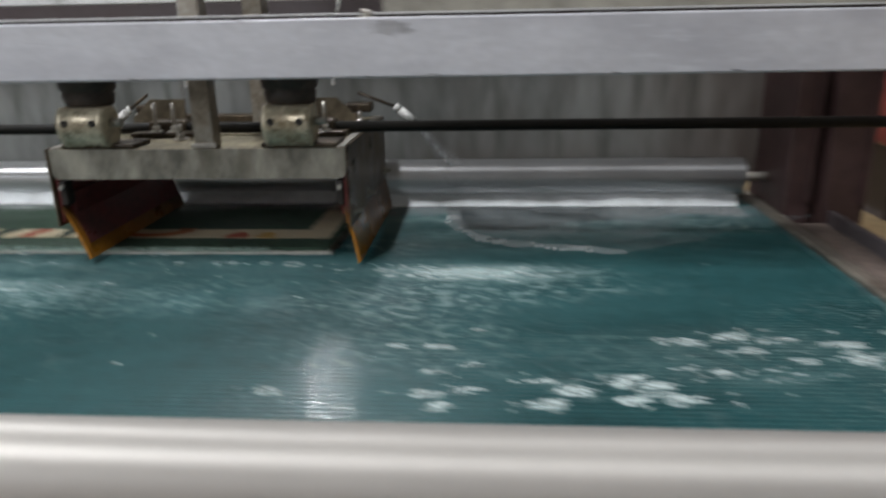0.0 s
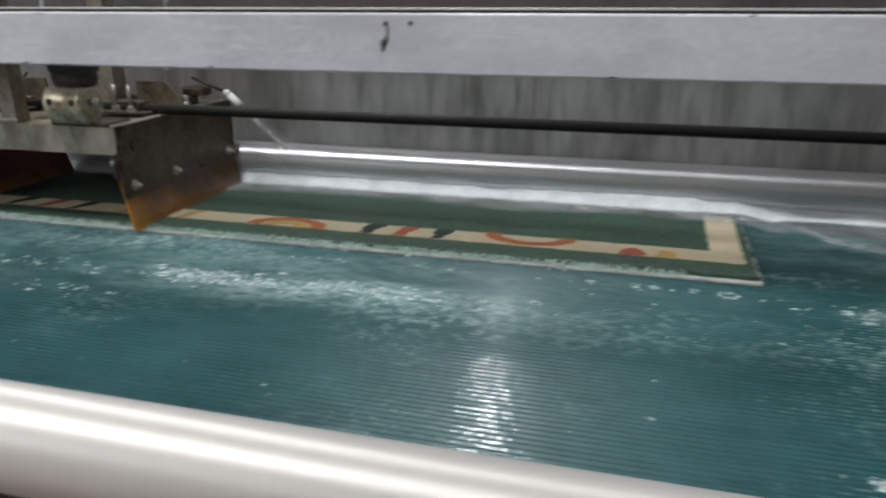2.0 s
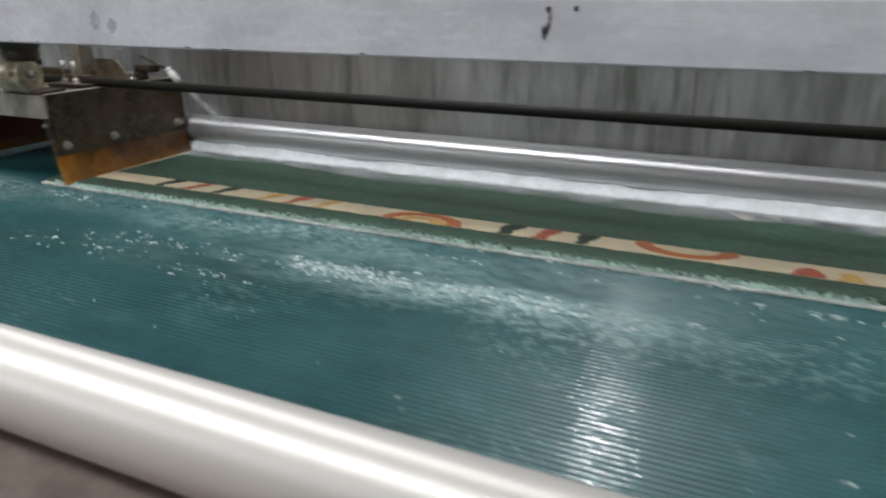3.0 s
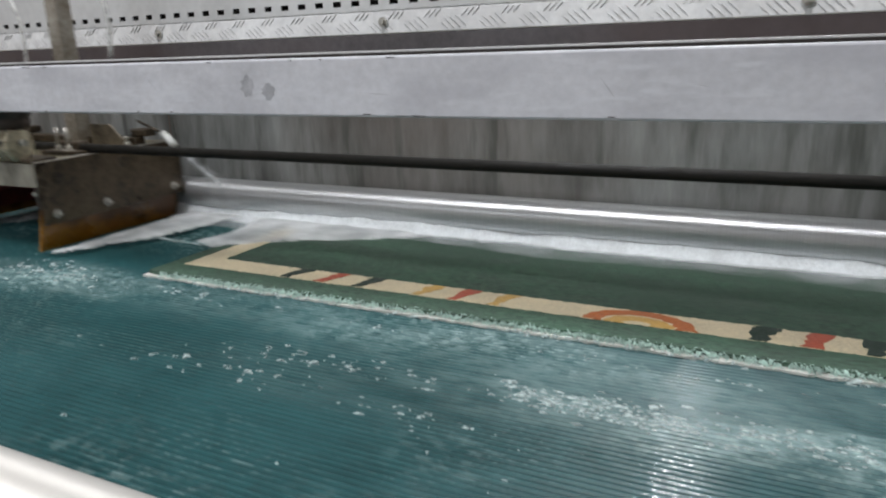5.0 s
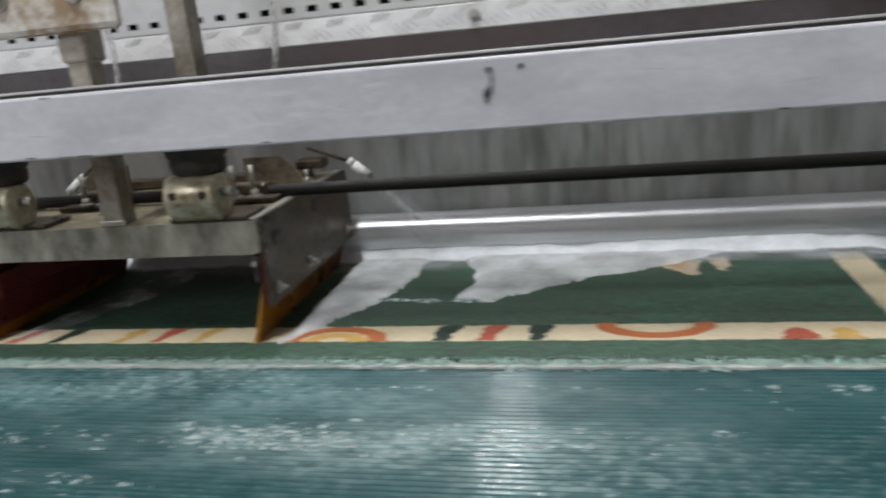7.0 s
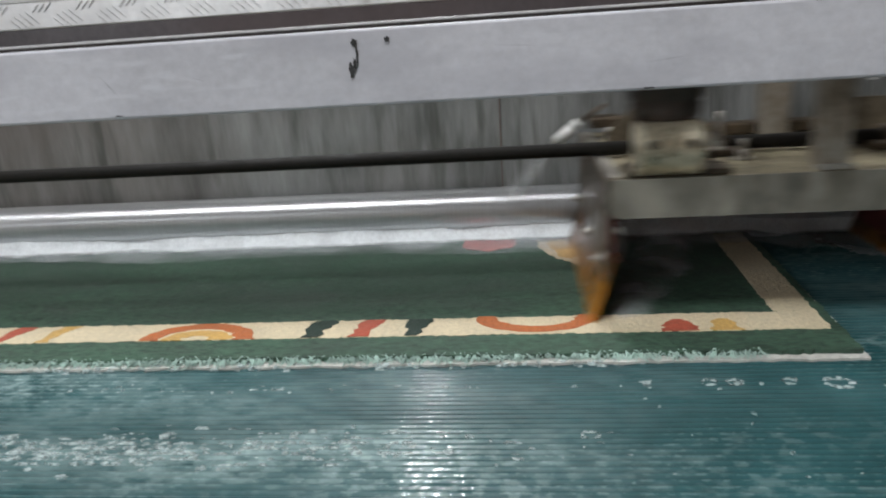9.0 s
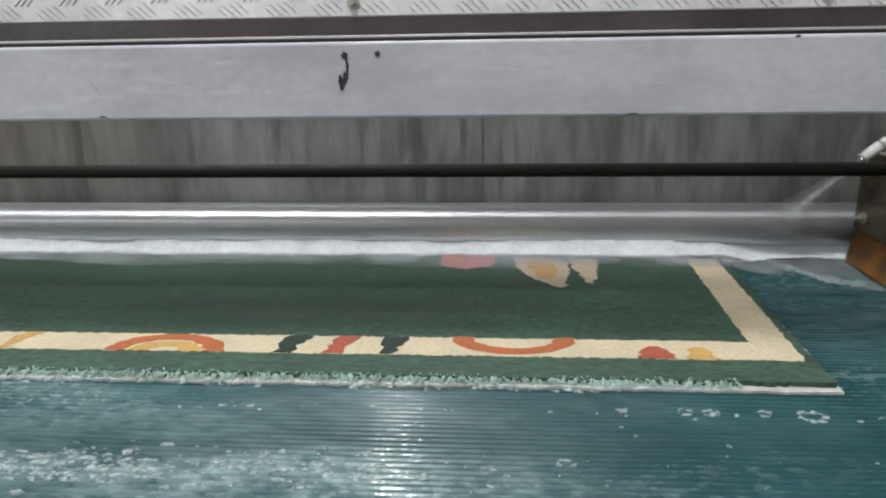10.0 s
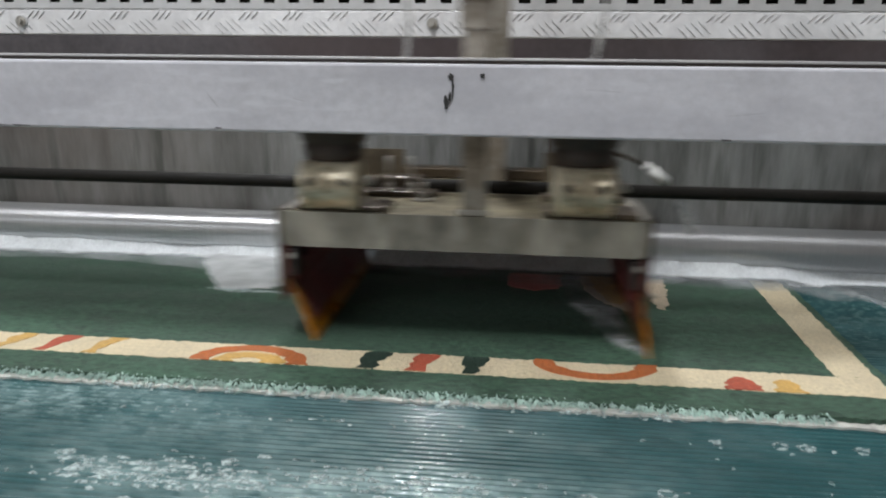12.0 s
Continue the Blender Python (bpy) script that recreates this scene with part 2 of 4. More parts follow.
def film_on_belt(m):
    """A thin lace of dried foam in drifts, and fine cross cuts in the ribs that break the gloss."""
    nt = m.node_tree
    N, L = nt.nodes.new, nt.links.new
    b = nt.nodes["Principled BSDF"]
    tc = nt.nodes["Texture Coordinate"]

    def field(scale, stretch, lo, hi, detail=3):
        mp, n, r = N("ShaderNodeMapping"), N("ShaderNodeTexNoise"), N("ShaderNodeMapRange")
        mp.inputs["Scale"].default_value = stretch
        n.inputs["Scale"].default_value, n.inputs["Detail"].default_value = scale, detail
        r.inputs["From Min"].default_value, r.inputs["From Max"].default_value = lo, hi
        L(tc.outputs["Object"], mp.inputs["Vector"])
        L(mp.outputs[0], n.inputs["Vector"])
        L(n.outputs["Fac"], r.inputs["Value"])
        return r.outputs[0]

    def times(a, c):
        t = N("ShaderNodeMath")
        t.operation, t.use_clamp = "MULTIPLY", True
        L(a, t.inputs[0])
        L(c, t.inputs[1])
        return t.outputs[0]

    drift = times(field(2.6, (0.7, 1.8, 1), 0.50, 0.68), field(70, (0.7, 1, 1), 0.50, 0.60, 5))
    grains = times(field(150, (0.5, 1, 1), 0.68, 0.76, 2), field(5, (1, 1, 1), 0.47, 0.68))
    sum_ = N("ShaderNodeMath")
    sum_.operation, sum_.use_clamp = "ADD", True
    L(drift, sum_.inputs[0])
    L(grains, sum_.inputs[1])
    amount = N("ShaderNodeMath")
    amount.operation = "MULTIPLY"
    amount.inputs[1].default_value = 0.30
    L(sum_.outputs[0], amount.inputs[0])
    mix = N("ShaderNodeMix")
    mix.data_type = "RGBA"
    mix.inputs[7].default_value = (0.40, 0.53, 0.52, 1)
    old = b.inputs["Base Color"].links[0].from_socket
    sep, ridge, crest_mix = N("ShaderNodeSeparateXYZ"), N("ShaderNodeMapRange"), N("ShaderNodeMix")
    L(tc.outputs["Object"], sep.inputs[0])
    L(sep.outputs["Z"], ridge.inputs["Value"])
    ridge.inputs["From Min"].default_value, ridge.inputs["From Max"].default_value = -0.0012, -0.0001
    ridge.inputs["To Max"].default_value = 0.9
    # rib crests are coloured paler than the valleys, in patches
    crest_mix.data_type = "RGBA"
    crest_mix.inputs[7].default_value = (0.032, 0.104, 0.108, 1)
    patchy = times(ridge.outputs[0], field(34, (0.25, 1, 1), 0.30, 0.62, 4))
    L(patchy, crest_mix.inputs[0])
    L(old, crest_mix.inputs[6])
    old = crest_mix.outputs[2]
    # short dashes of suds caught on the crests of the ribs
    dash = N("ShaderNodeMath")
    dash.operation = "MULTIPLY"
    dash.inputs[1].default_value = 0.42
    L(times(times(ridge.outputs[0], field(130, (0.65, 1, 1), 0.52, 0.62, 2)), field(3.0, (0.7, 1.9, 1), 0.47, 0.66, 3)), dash.inputs[0])
    both = N("ShaderNodeMath")
    both.operation, both.use_clamp = "ADD", True
    L(amount.outputs[0], both.inputs[0])
    L(dash.outputs[0], both.inputs[1])
    # milky suds with painted wet sheen, in soft patches: centre, half lengths, how thick
    total = both.outputs[0]
    lace = field(75, (0.4, 1.0, 1), 0.24, 0.58, 4)
    for cx, cy, lx, ly, thick in MILK_SHEEN:
        mp, g, k = N("ShaderNodeMapping"), N("ShaderNodeTexGradient"), N("ShaderNodeMath")
        mp.inputs["Location"].default_value = (-cx / lx, -cy / ly, 0)
        mp.inputs["Scale"].default_value = (1 / lx, 1 / ly, 1)
        g.gradient_type = "SPHERICAL"
        L(tc.outputs["Object"], mp.inputs["Vector"])
        L(mp.outputs[0], g.inputs[0])
        k.operation = "MULTIPLY"
        k.inputs[1].default_value = thick
        L(times(times(g.outputs["Fac"], field(11, (0.6, 1.5, 1), 0.28, 0.62, 6)), lace), k.inputs[0])
        plus = N("ShaderNodeMath")
        plus.operation, plus.use_clamp = "ADD", True
        L(total, plus.inputs[0])
        L(k.outputs[0], plus.inputs[1])
        total = plus.outputs[0]
    L(total, mix.inputs[0])
    L(old, mix.inputs[6])
    L(mix.outputs[2], b.inputs["Base Color"])
    gloss = N("ShaderNodeMath")
    gloss.operation = "MULTIPLY"
    gloss.inputs[1].default_value = 0.42
    L(times(field(7, (0.8, 1.3, 1), 0.24, 0.52, 3), field(120, (1, 0.8, 1), 0.40, 0.62, 2)), gloss.inputs[0])
    L(gloss.outputs[0], b.inputs["Coat Weight"])
    b.inputs["Coat Roughness"].default_value = 0.065
    b.inputs["Specular IOR Level"].default_value = 0.22
    cuts = N("ShaderNodeBump")
    cuts.inputs["Strength"].default_value, cuts.inputs["Distance"].default_value = 0.045, 0.001
    wave = N("ShaderNodeTexWave")
    wave.wave_type, wave.bands_direction, wave.wave_profile = "BANDS", "X", "SIN"
    wave.inputs["Scale"].default_value, wave.inputs["Distortion"].default_value, wave.inputs["Detail"].default_value = 40, 9.0, 3
    wave.inputs["Detail Scale"].default_value = 2.0
    L(tc.outputs["Object"], wave.inputs["Vector"])
    L(wave.outputs["Fac"], cuts.inputs["Height"])
    L(b.inputs["Normal"].links[0].from_socket, cuts.inputs["Normal"])
    L(cuts.outputs[0], b.inputs["Normal"])
    L(cuts.outputs[0], b.inputs["Coat Normal"])


film_on_belt(M_BELT)


def brown_wiper(m):
    """Dark brown mixed in towards the blade's upper and rear part, broken up by noise."""
    nt = m.node_tree
    N, L = nt.nodes.new, nt.links.new
    b = nt.nodes["Principled BSDF"]
    tc = nt.nodes["Texture Coordinate"]
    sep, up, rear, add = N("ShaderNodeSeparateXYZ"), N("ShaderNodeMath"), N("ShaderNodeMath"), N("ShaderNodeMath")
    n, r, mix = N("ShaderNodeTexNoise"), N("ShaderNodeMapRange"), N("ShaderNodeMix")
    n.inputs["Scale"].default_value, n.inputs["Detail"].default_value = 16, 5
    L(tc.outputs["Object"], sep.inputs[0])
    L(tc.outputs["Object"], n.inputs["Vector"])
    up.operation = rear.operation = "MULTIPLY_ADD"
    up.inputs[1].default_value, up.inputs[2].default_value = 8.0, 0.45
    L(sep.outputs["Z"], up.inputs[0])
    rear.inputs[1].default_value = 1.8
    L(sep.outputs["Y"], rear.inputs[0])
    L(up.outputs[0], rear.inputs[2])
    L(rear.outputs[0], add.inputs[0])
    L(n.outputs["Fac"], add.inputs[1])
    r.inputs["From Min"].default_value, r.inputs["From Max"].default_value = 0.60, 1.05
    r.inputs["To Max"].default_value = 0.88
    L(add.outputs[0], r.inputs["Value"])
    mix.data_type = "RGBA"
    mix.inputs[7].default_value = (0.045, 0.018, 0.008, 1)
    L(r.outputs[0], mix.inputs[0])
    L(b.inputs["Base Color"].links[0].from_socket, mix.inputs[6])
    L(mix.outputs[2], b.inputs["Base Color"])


brown_wiper(M_ORANGE)


# ---- building blocks ----
def box(bm, x0, x1, y0, y1, z0, z1, bevel=0.0):
    vs = [bm.verts.new((x, y, z)) for x in (x0, x1) for y in (y0, y1) for z in (z0, z1)]
    fs = [bm.faces.new([vs[i] for i in q]) for q in ((0, 1, 3, 2), (4, 6, 7, 5), (0, 4, 5, 1), (2, 3, 7, 6), (0, 2, 6, 4), (1, 5, 7, 3))]
    if bevel:
        es = list({e for f in fs for e in f.edges})
        bmesh.ops.bevel(bm, geom=es, offset=bevel, segments=2, affect="EDGES", profile=0.5)
    return bm


def rod(bm, a, b, r0, r1=None, n=20, caps=True):
    a, b = Vector(a), Vector(b)
    r1 = r0 if r1 is None else r1
    d = (b - a).normalized()
    u = d.orthogonal().normalized()
    w = d.cross(u)
    rings = []
    for p, r in ((a, r0), (b, r1)):
        rings.append([bm.verts.new(p + r * (math.cos(2 * math.pi * i / n) * u + math.sin(2 * math.pi * i / n) * w)) for i in range(n)])
    for i in range(n):
        f = bm.faces.new((rings[0][i], rings[0][(i + 1) % n], rings[1][(i + 1) % n], rings[1][i]))
        f.smooth = True
    if caps:
        bm.faces.new(rings[0][::-1])
        bm.faces.new(rings[1])
    return bm


def slab(bm, outline, z0, z1):
    """A flat piece with this outline (x, y), from z0 to z1."""
    lo = [bm.verts.new((x, y, z0)) for x, y in outline]
    hi = [bm.verts.new((x, y, z1)) for x, y in outline]
    bm.faces.new(lo[::-1])
    bm.faces.new(hi)
    n = len(outline)
    for i in range(n):
        bm.faces.new((lo[i], lo[(i + 1) % n], hi[(i + 1) % n], hi[i]))
    return bm


def mesh_of(name, bm, mat):
    bmesh.ops.recalc_face_normals(bm, faces=bm.faces)
    me = bpy.data.meshes.new(name)
    bm.to_mesh(me)
    bm.free()
    me.materials.append(mat)
    return me


def thing(name, bm, mat, label, category, kind="", group=""):
    return tagged(new(name, mesh_of(name, bm, mat)), label, category, group, kind)


def holder(name, label, category, group="", at=(0, 0, 0)):
    ob = new(name)
    ob.location = at
    return tagged(ob, label, category, group)


def part(name, bm, mat, parent, label=""):
    ob = new(name, mesh_of(name, bm, mat))
    ob.parent = parent
    return tagged(ob, label)


def make(fn, *args, **kw):
    bm = bmesh.new()
    fn(bm, *args, **kw)
    return bm


def hexbolt(bm, p, axis, r=0.0065, h=0.006, stud=0.0):
    """A hexagon head with a washer, on the axis given."""
    p, axis = Vector(p), Vector(axis).normalized()
    rod(bm, p, p + axis * 0.002, r * 1.7, n=16)
    rod(bm, p + axis * 0.002, p + axis * (0.002 + h), r, n=6)
    if stud:
        rod(bm, p + axis * h, p + axis * (h + stud), r * 0.55, n=10)


LEFT, RIGHT = -2.36, 1.335   # the conveyor's two sides

# ---- setting ----
thing("floor", make(box, -7, 7, -5, 9, FLOOR - 0.1, FLOOR), M_FLOOR, "ochre wet concrete workshop floor", "floor", "structure")
thing("ceiling", make(box, -7, 7, -5, 9, CEILING, CEILING + 0.1), M_PLASTER, "plain pale workshop ceiling", "ceiling", "structure")
for nm, q in (("wall_north", (-7, 7, 9, 9.15)), ("wall_west", (-7.15, -7, -5.15, 9.15)), ("wall_east", (7, 7.15, -5.15, 9.15))):
    thing(nm, make(box, *q, FLOOR, CEILING + 0.1), M_PLASTER, "plain pale plastered workshop wall", "wall", "structure")


def south_wall(bm):
    x0, x1, z0, z1 = FILL_WINDOW
    box(bm, -7, x0, -5.15, -5, FLOOR, CEILING + 0.1)
    box(bm, x1, 7, -5.15, -5, FLOOR, CEILING + 0.1)
    box(bm, x0, x1, -5.15, -5, FLOOR, z0)
    box(bm, x0, x1, -5.15, -5, z1, CEILING + 0.1)


thing("wall_south", make(south_wall), M_PLASTER, "plain pale plastered workshop wall", "wall", "structure")
# bars of the added window, which stays out of view
win = tagged(new("window_1"), "added unseen high strip window with grey frame bars, for front fill", "window", kind="structure")
x0, x1, z0, z1 = FILL_WINDOW
for k in range(6):
    x = x0 + (x1 - x0) * k / 5
    part("frame_bar", make(box, x - 0.025, x + 0.025, -5.10, -5.04, z0, z1), M_DARK, win)
for z in (z0 + 0.025, z1 - 0.025):
    part("frame_rail", make(box, x0, x1, -5.103, -5.037, z - 0.025, z + 0.025), M_DARK, win)

for lx, ly, ll, along, watts in TUBES:
    h = holder("ceiling_light", "white fluorescent batten light hung under the ceiling", "light", "ceiling lights", (lx, ly, CEILING))
    a, b = (0.09, ll / 2) if along else (ll / 2, 0.09)
    part("housing", make(box, -a, a, -b, b, -0.07, 0, 0.01), M_WHITE, h)
    for s in (-0.04, 0.04):
        p = ((s, -b * 0.95, -0.09), (s, b * 0.95, -0.09)) if along else ((-a * 0.95, s, -0.09), (a * 0.95, s, -0.09))
        part("tube", make(rod, *p, 0.013, n=12), M_GLOW, h)

# ---- the washing machine's fixed parts ----
frame_ob = holder("conveyor_table", "grey steel table under the wet conveyor", "machine")
part("side_rail", make(box, RIGHT + 0.004, RIGHT + 0.030, -0.62, 0.56, -0.20, 0.006, 0.003), M_RAIL, frame_ob, "wet worn steel side rail")
part("side_ledge", make(box, RIGHT + 0.031, RIGHT + 0.10, -0.62, 0.33, -0.20, -0.004, 0.003), M_BROWN, frame_ob, "brown stained ledge")
part("side_rail", make(box, LEFT - 0.10, LEFT - 0.004, -0.62, 0.60, -0.20, 0.004, 0.004), M_STEEL, frame_ob)
part("side_curb", make(box, RIGHT + 0.10, RIGHT + 0.112, -0.62, 0.33, -0.20, 0.020, 0.002), M_DARK, frame_ob)
part("bed", make(box, LEFT, RIGHT, -0.60, 1.4, -0.06, -0.012), M_STEEL, frame_ob)
part("front_cover", make(box, LEFT - 0.1, RIGHT + 0.1, -0.90, -0.580, 0.003, 0.007, 0.001), M_BROWN, frame_ob, "brown stained cover plate over the belt's end")
part("front_apron", make(box, LEFT - 0.1, RIGHT + 0.1, -0.905, -0.90, -0.30, 0.007), M_BROWN, frame_ob)
for x in (LEFT + 0.1, -0.5, RIGHT - 0.1):
    for y in (-0.5, 0.45):
        part("leg", make(box, x - 0.04, x + 0.04, y - 0.04, y + 0.04, FLOOR, -0.06, 0.004), M_STEEL, frame_ob)

# back wall with a slot at its foot for the carpet, and the stepped cover above it
back = thing("back_panel", make(box, LEFT - 0.1, RIGHT + 0.035, 0.535, 0.545, 0.03, 0.372), M_WALL, "grey galvanised back panel streaked by water", "panel", "structure")
seams = bmesh.new()
for x in (-1.55, 0.135):
    box(seams, x, x + 0.0025, 0.533, 0.5352, 0.03, 0.372)
part("seam", seams, M_BROWN, back)
thing("dark_strip", make(box, LEFT - 0.1, RIGHT + 0.25, 0.485, 0.56, 0.372, 0.415, 0.002), M_DARK, "dark brown-grey steel strip over the back panel", "trim", "structure")

tread = holder("tread_plate", "bright aluminium tread plate strip bolted along the machine", "plate")
part("sheet", make(box, LEFT - 0.1, RIGHT + 0.25, 0.483, 0.487, 0.4165, 0.459, 0.001), M_TREAD, tread)


def tears(bm):
    """Raised slanting bars in groups that lean in turn to either side."""
    out = Vector((0, -0.0016, 0))
    x = LEFT - 0.08
    while x < RIGHT + 0.18:
        for s, x0, z0, rise, m, half in ((-1, 0.0, 0.4250, 0.0030, 4, (0.0120, 0.0110)), (1, 0.044, 0.4500, 0.0004, 3, (0.0080, 0.0075))):
            for j in range(m):
                c = Vector((x + x0 + j * 0.0115, 0.483, z0 + j * rise))
                d = Vector((half[0], 0, half[1] * s)) * min(1.0, (c.z - 0.4172) / half[1], (0.4583 - c.z) / half[1])
                n = Vector((-d.z, 0, d.x)).normalized() * 0.00055
                v = [bm.verts.new(q) for q in (c - d, c + n, c + d, c - n)]
                w = [bm.verts.new(q + out) for q in (c - d * 0.85, c + n * 0.3, c + d * 0.85, c - n * 0.3)]
                bm.faces.new(w)
                for i in range(4):
                    bm.faces.new((v[i], v[(i + 1) % 4], w[(i + 1) % 4], w[i]))
        x += 0.082


tagged(part("tread_relief", make(tears), M_TEARS, tread, "raised bars in a darker grey that paints their shade"), kind="stuff")
for bx in (-2.26, -1.486, -0.857, -0.082, 0.693):
    part("washer", make(rod, (bx, 0.483, 0.4385), (bx, 0.4805, 0.4385), 0.0115, n=24), M_TRAY, tread)
    part("bolt", make(hexbolt, (bx, 0.4805, 0.4385), (0, -1, 0), 0.0055, 0.006), M_BOLT, tread)

tray = holder("cable_tray", "zinc cable tray with a row of oblong slots", "tray")


def tray_face(bm):
    x0, x1, y0, y1 = LEFT - 0.1, RIGHT + 0.25, 0.484, 0.487
    box(bm, x0, x1, y0, y1, 0.462, 0.4725)
    box(bm, x0, x1, y0, y1, 0.4835, 0.60)
    x = x0
    while x < x1:
        box(bm, x, min(x1, x + 0.0255), y0, y1, 0.4725, 0.4835)
        x += 0.0455
    box(bm, x0, x1, 0.487, 0.56, 0.4592, 0.4618)


part("slotted_face", make(tray_face), M_TRAY, tray)
# black sheet added behind the slots to paint the shade there
part("inner_channel", make(box, LEFT - 0.1, RIGHT + 0.25, 0.51, 0.515, 0.463, 0.60), M_BLACK, tray, "black sheet that stands in for shade inside the tray")

# cross beam with its paint runs
beam = holder("cross_beam", "long grey painted steel cross beam over the conveyor", "beam")
part("tube", make(box, LEFT - 0.5, RIGHT + 0.9, 0.0, 0.04, 0.297, 0.377, 0.003), M_BEAM, beam)
part("rear_rail", make(box, LEFT - 0.5, RIGHT + 0.9, 0.062, 0.072, 0.3808, 0.3838, 0.0005), M_TRAY, beam, "pale thin rail behind the beam")
# black strip added to stand for the unlit gap behind the beam
part("rail_gasket", make(box, LEFT - 0.5, RIGHT + 0.9, 0.055, 0.0645, 0.3605, 0.3806), M_BLACK, beam, "black strip between beam and rail")


def blot(bm, x, z, rx, rz, seed, n=22, depth=0.0012, rough=0.35):
    """An uneven patch that lies on the beam's front."""
    rnd = random.Random(seed)
    pts = []
    for i in range(n):
        a = 2 * math.pi * i / n
        k = 1 + rough * (rnd.random() - 0.5) * 2
        pts.append((x + rx * k * math.cos(a), z + rz * k * math.sin(a)))
    f = [bm.verts.new((px, -depth, pz)) for px, pz in pts]
    g = [bm.verts.new((px, 0.0, pz)) for px, pz in pts]
    bm.faces.new(f)
    for i in range(n):
        bm.faces.new((f[i], g[i], g[(i + 1) % n], f[(i + 1) % n]))


def drip(bm):
    blot(bm, -0.001, 0.3635, 0.0031, 0.0036, 1)
    blot(bm, 0.0015, 0.3515, 0.0012, 0.0105, 2)
    blot(bm, -0.0015, 0.3415, 0.0017, 0.0060, 3)
    blot(bm, -0.0055, 0.3355, 0.0036, 0.0066, 4)


part("drip", make(drip), M_STAIN, beam, "black rusty drip")
part("speck", make(blot, 0.0345, 0.3645, 0.0026, 0.0028, 5), M_STAIN, beam)
for i, (x, z, rx, rz) in enumerate(((-0.81, 0.339, 0.011, 0.014), (-0.772, 0.332, 0.012, 0.011))):
    part("smudge", make(blot, x, z, rx, rz, 20 + i, 26, 0.0006, 0.25), M_SMUDGE, beam, "dark grease smudge")
rnd = random.Random(8)


def scratch(bm, x0, z0, x1, z1, w):
    d = Vector((x1 - x0, 0, z1 - z0)).normalized()
    n = Vector((-d.z, 0, d.x)) * w
    a, m, b = Vector((x0, -0.0005, z0)), Vector(((x0 + x1) / 2 + w, -0.0005, (z0 + z1) / 2)), Vector((x1, -0.0005, z1))
    v = [bm.verts.new(q) for q in (a, m - n, b, m + n)]
    bm.faces.new(v)


for q in ((-0.292, 0.347, -0.270, 0.318, 0.0007), (-0.19, 0.338, -0.165, 0.333, 0.0005), (0.145, 0.352, 0.19, 0.349, 0.0006), (-0.62, 0.33, -0.56, 0.326, 0.0006), (0.30, 0.325, 0.345, 0.33, 0.0005), (-1.02, 0.362, -0.99, 0.331, 0.0007)):
    part("scratch", make(scratch, *q), M_SMUDGE, beam)
chips = bmesh.new()
for i in range(34):
    x = rnd.uniform(LEFT, RIGHT)
    blot(chips, x, rnd.choice((0.3745, 0.2995, 0.3755, 0.301)), rnd.uniform(0.002, 0.008), rnd.uniform(0.0004, 0.0011), 50 + i, 10, 0.0005)
part("paint_chips", chips, M_STAIN, beam)
part("joint_bolt", make(hexbolt, (0.637, 0.02, 0.377), (0, 0, 1), 0.007, 0.009), M_BOLT, beam)
part("rust_stain", make(blot, 0.672, 0.363, 0.030, 0.010, 31, 30, 0.0006, 0.3), M_RUSTY, beam, "brown stain under the joint bolt")
thing("motor_cover", make(box, 0.652, RIGHT + 0.6, 0.0735, 0.088, 0.3605, 0.47, 0.003), M_COVER, "brown-grey steel cover behind the cross beam", "cover")

# guide rod that the carriage slides along
thing("guide_rod", make(rod, (LEFT - 0.3, 0.202, 0.2022), (RIGHT + 0.35, 0.202, 0.2022), 0.0094, n=20), M_ROD, "long black guide rod across the machine", "rod")

# rollers
RB = 0.038
roller = holder("squeeze_roller", "wet stainless squeeze roller across the carpet", "roller")
part("drum", make(rod, (LEFT + 0.02, 0.468, 0.056), (1.318, 0.468, 0.056), RB, n=64), M_ROLLW, roller)
part("shaft", make(rod, (1.30, 0.468, 0.056), (1.372, 0.468, 0.056), 0.009, n=16), M_BOLT, roller)
part("bearing", make(box, 1.372, 1.40, 0.44, 0.50, 0.0, 0.10, 0.004), M_COLUMN, roller)
near = holder("front_roller", "smooth satin steel front roller lying over the belt", "roller")
part("drum", make(rod, (LEFT + 0.02, -0.555, 0.0465), (RIGHT - 0.02, -0.555, 0.0465), 0.0446, n=96), M_ROLL, near)
part("shaft", make(rod, (LEFT - 0.06, -0.555, 0.0465), (RIGHT + 0.06, -0.555, 0.0465), 0.014, n=20), M_BOLT, near)
for x in (LEFT - 0.05, RIGHT + 0.05):
    part("bearing", make(box, x - 0.03, x + 0.03, -0.60, -0.51, 0.0045, 0.09, 0.005), M_STEEL, near)

# columns at the machine's end, and what stands behind it
for x0, x1, y0, y1, lab in ((1.367, 1.415, 0.36, 0.56, "maroon steel end column"), (1.425, 1.50, 0.33, 0.50, "maroon steel end column with a drip edge")):
    col = holder("end_column", lab, "column", "end columns")
    part("post", make(box, x0, x1, y0, y1, FLOOR, 0.295, 0.004), M_COLUMN, col)
    part("rib", make(box, x1 - 0.014, x1 - 0.006, y0 - 0.012, y0 - 0.001, 0.03, 0.28, 0.002), M_COLUMN, col)
cab = holder("machine_cabinet", "dark red machine cabinet behind the conveyor's end", "cabinet")
part("body", make(box, 1.75, 2.9, 0.75, 1.35, 0.06, 0.9, 0.01), M_RED, cab)
part("plinth", make(box, 1.85, 2.8, 0.9, 1.3, -0.16, 0.06), M_DARK, cab)
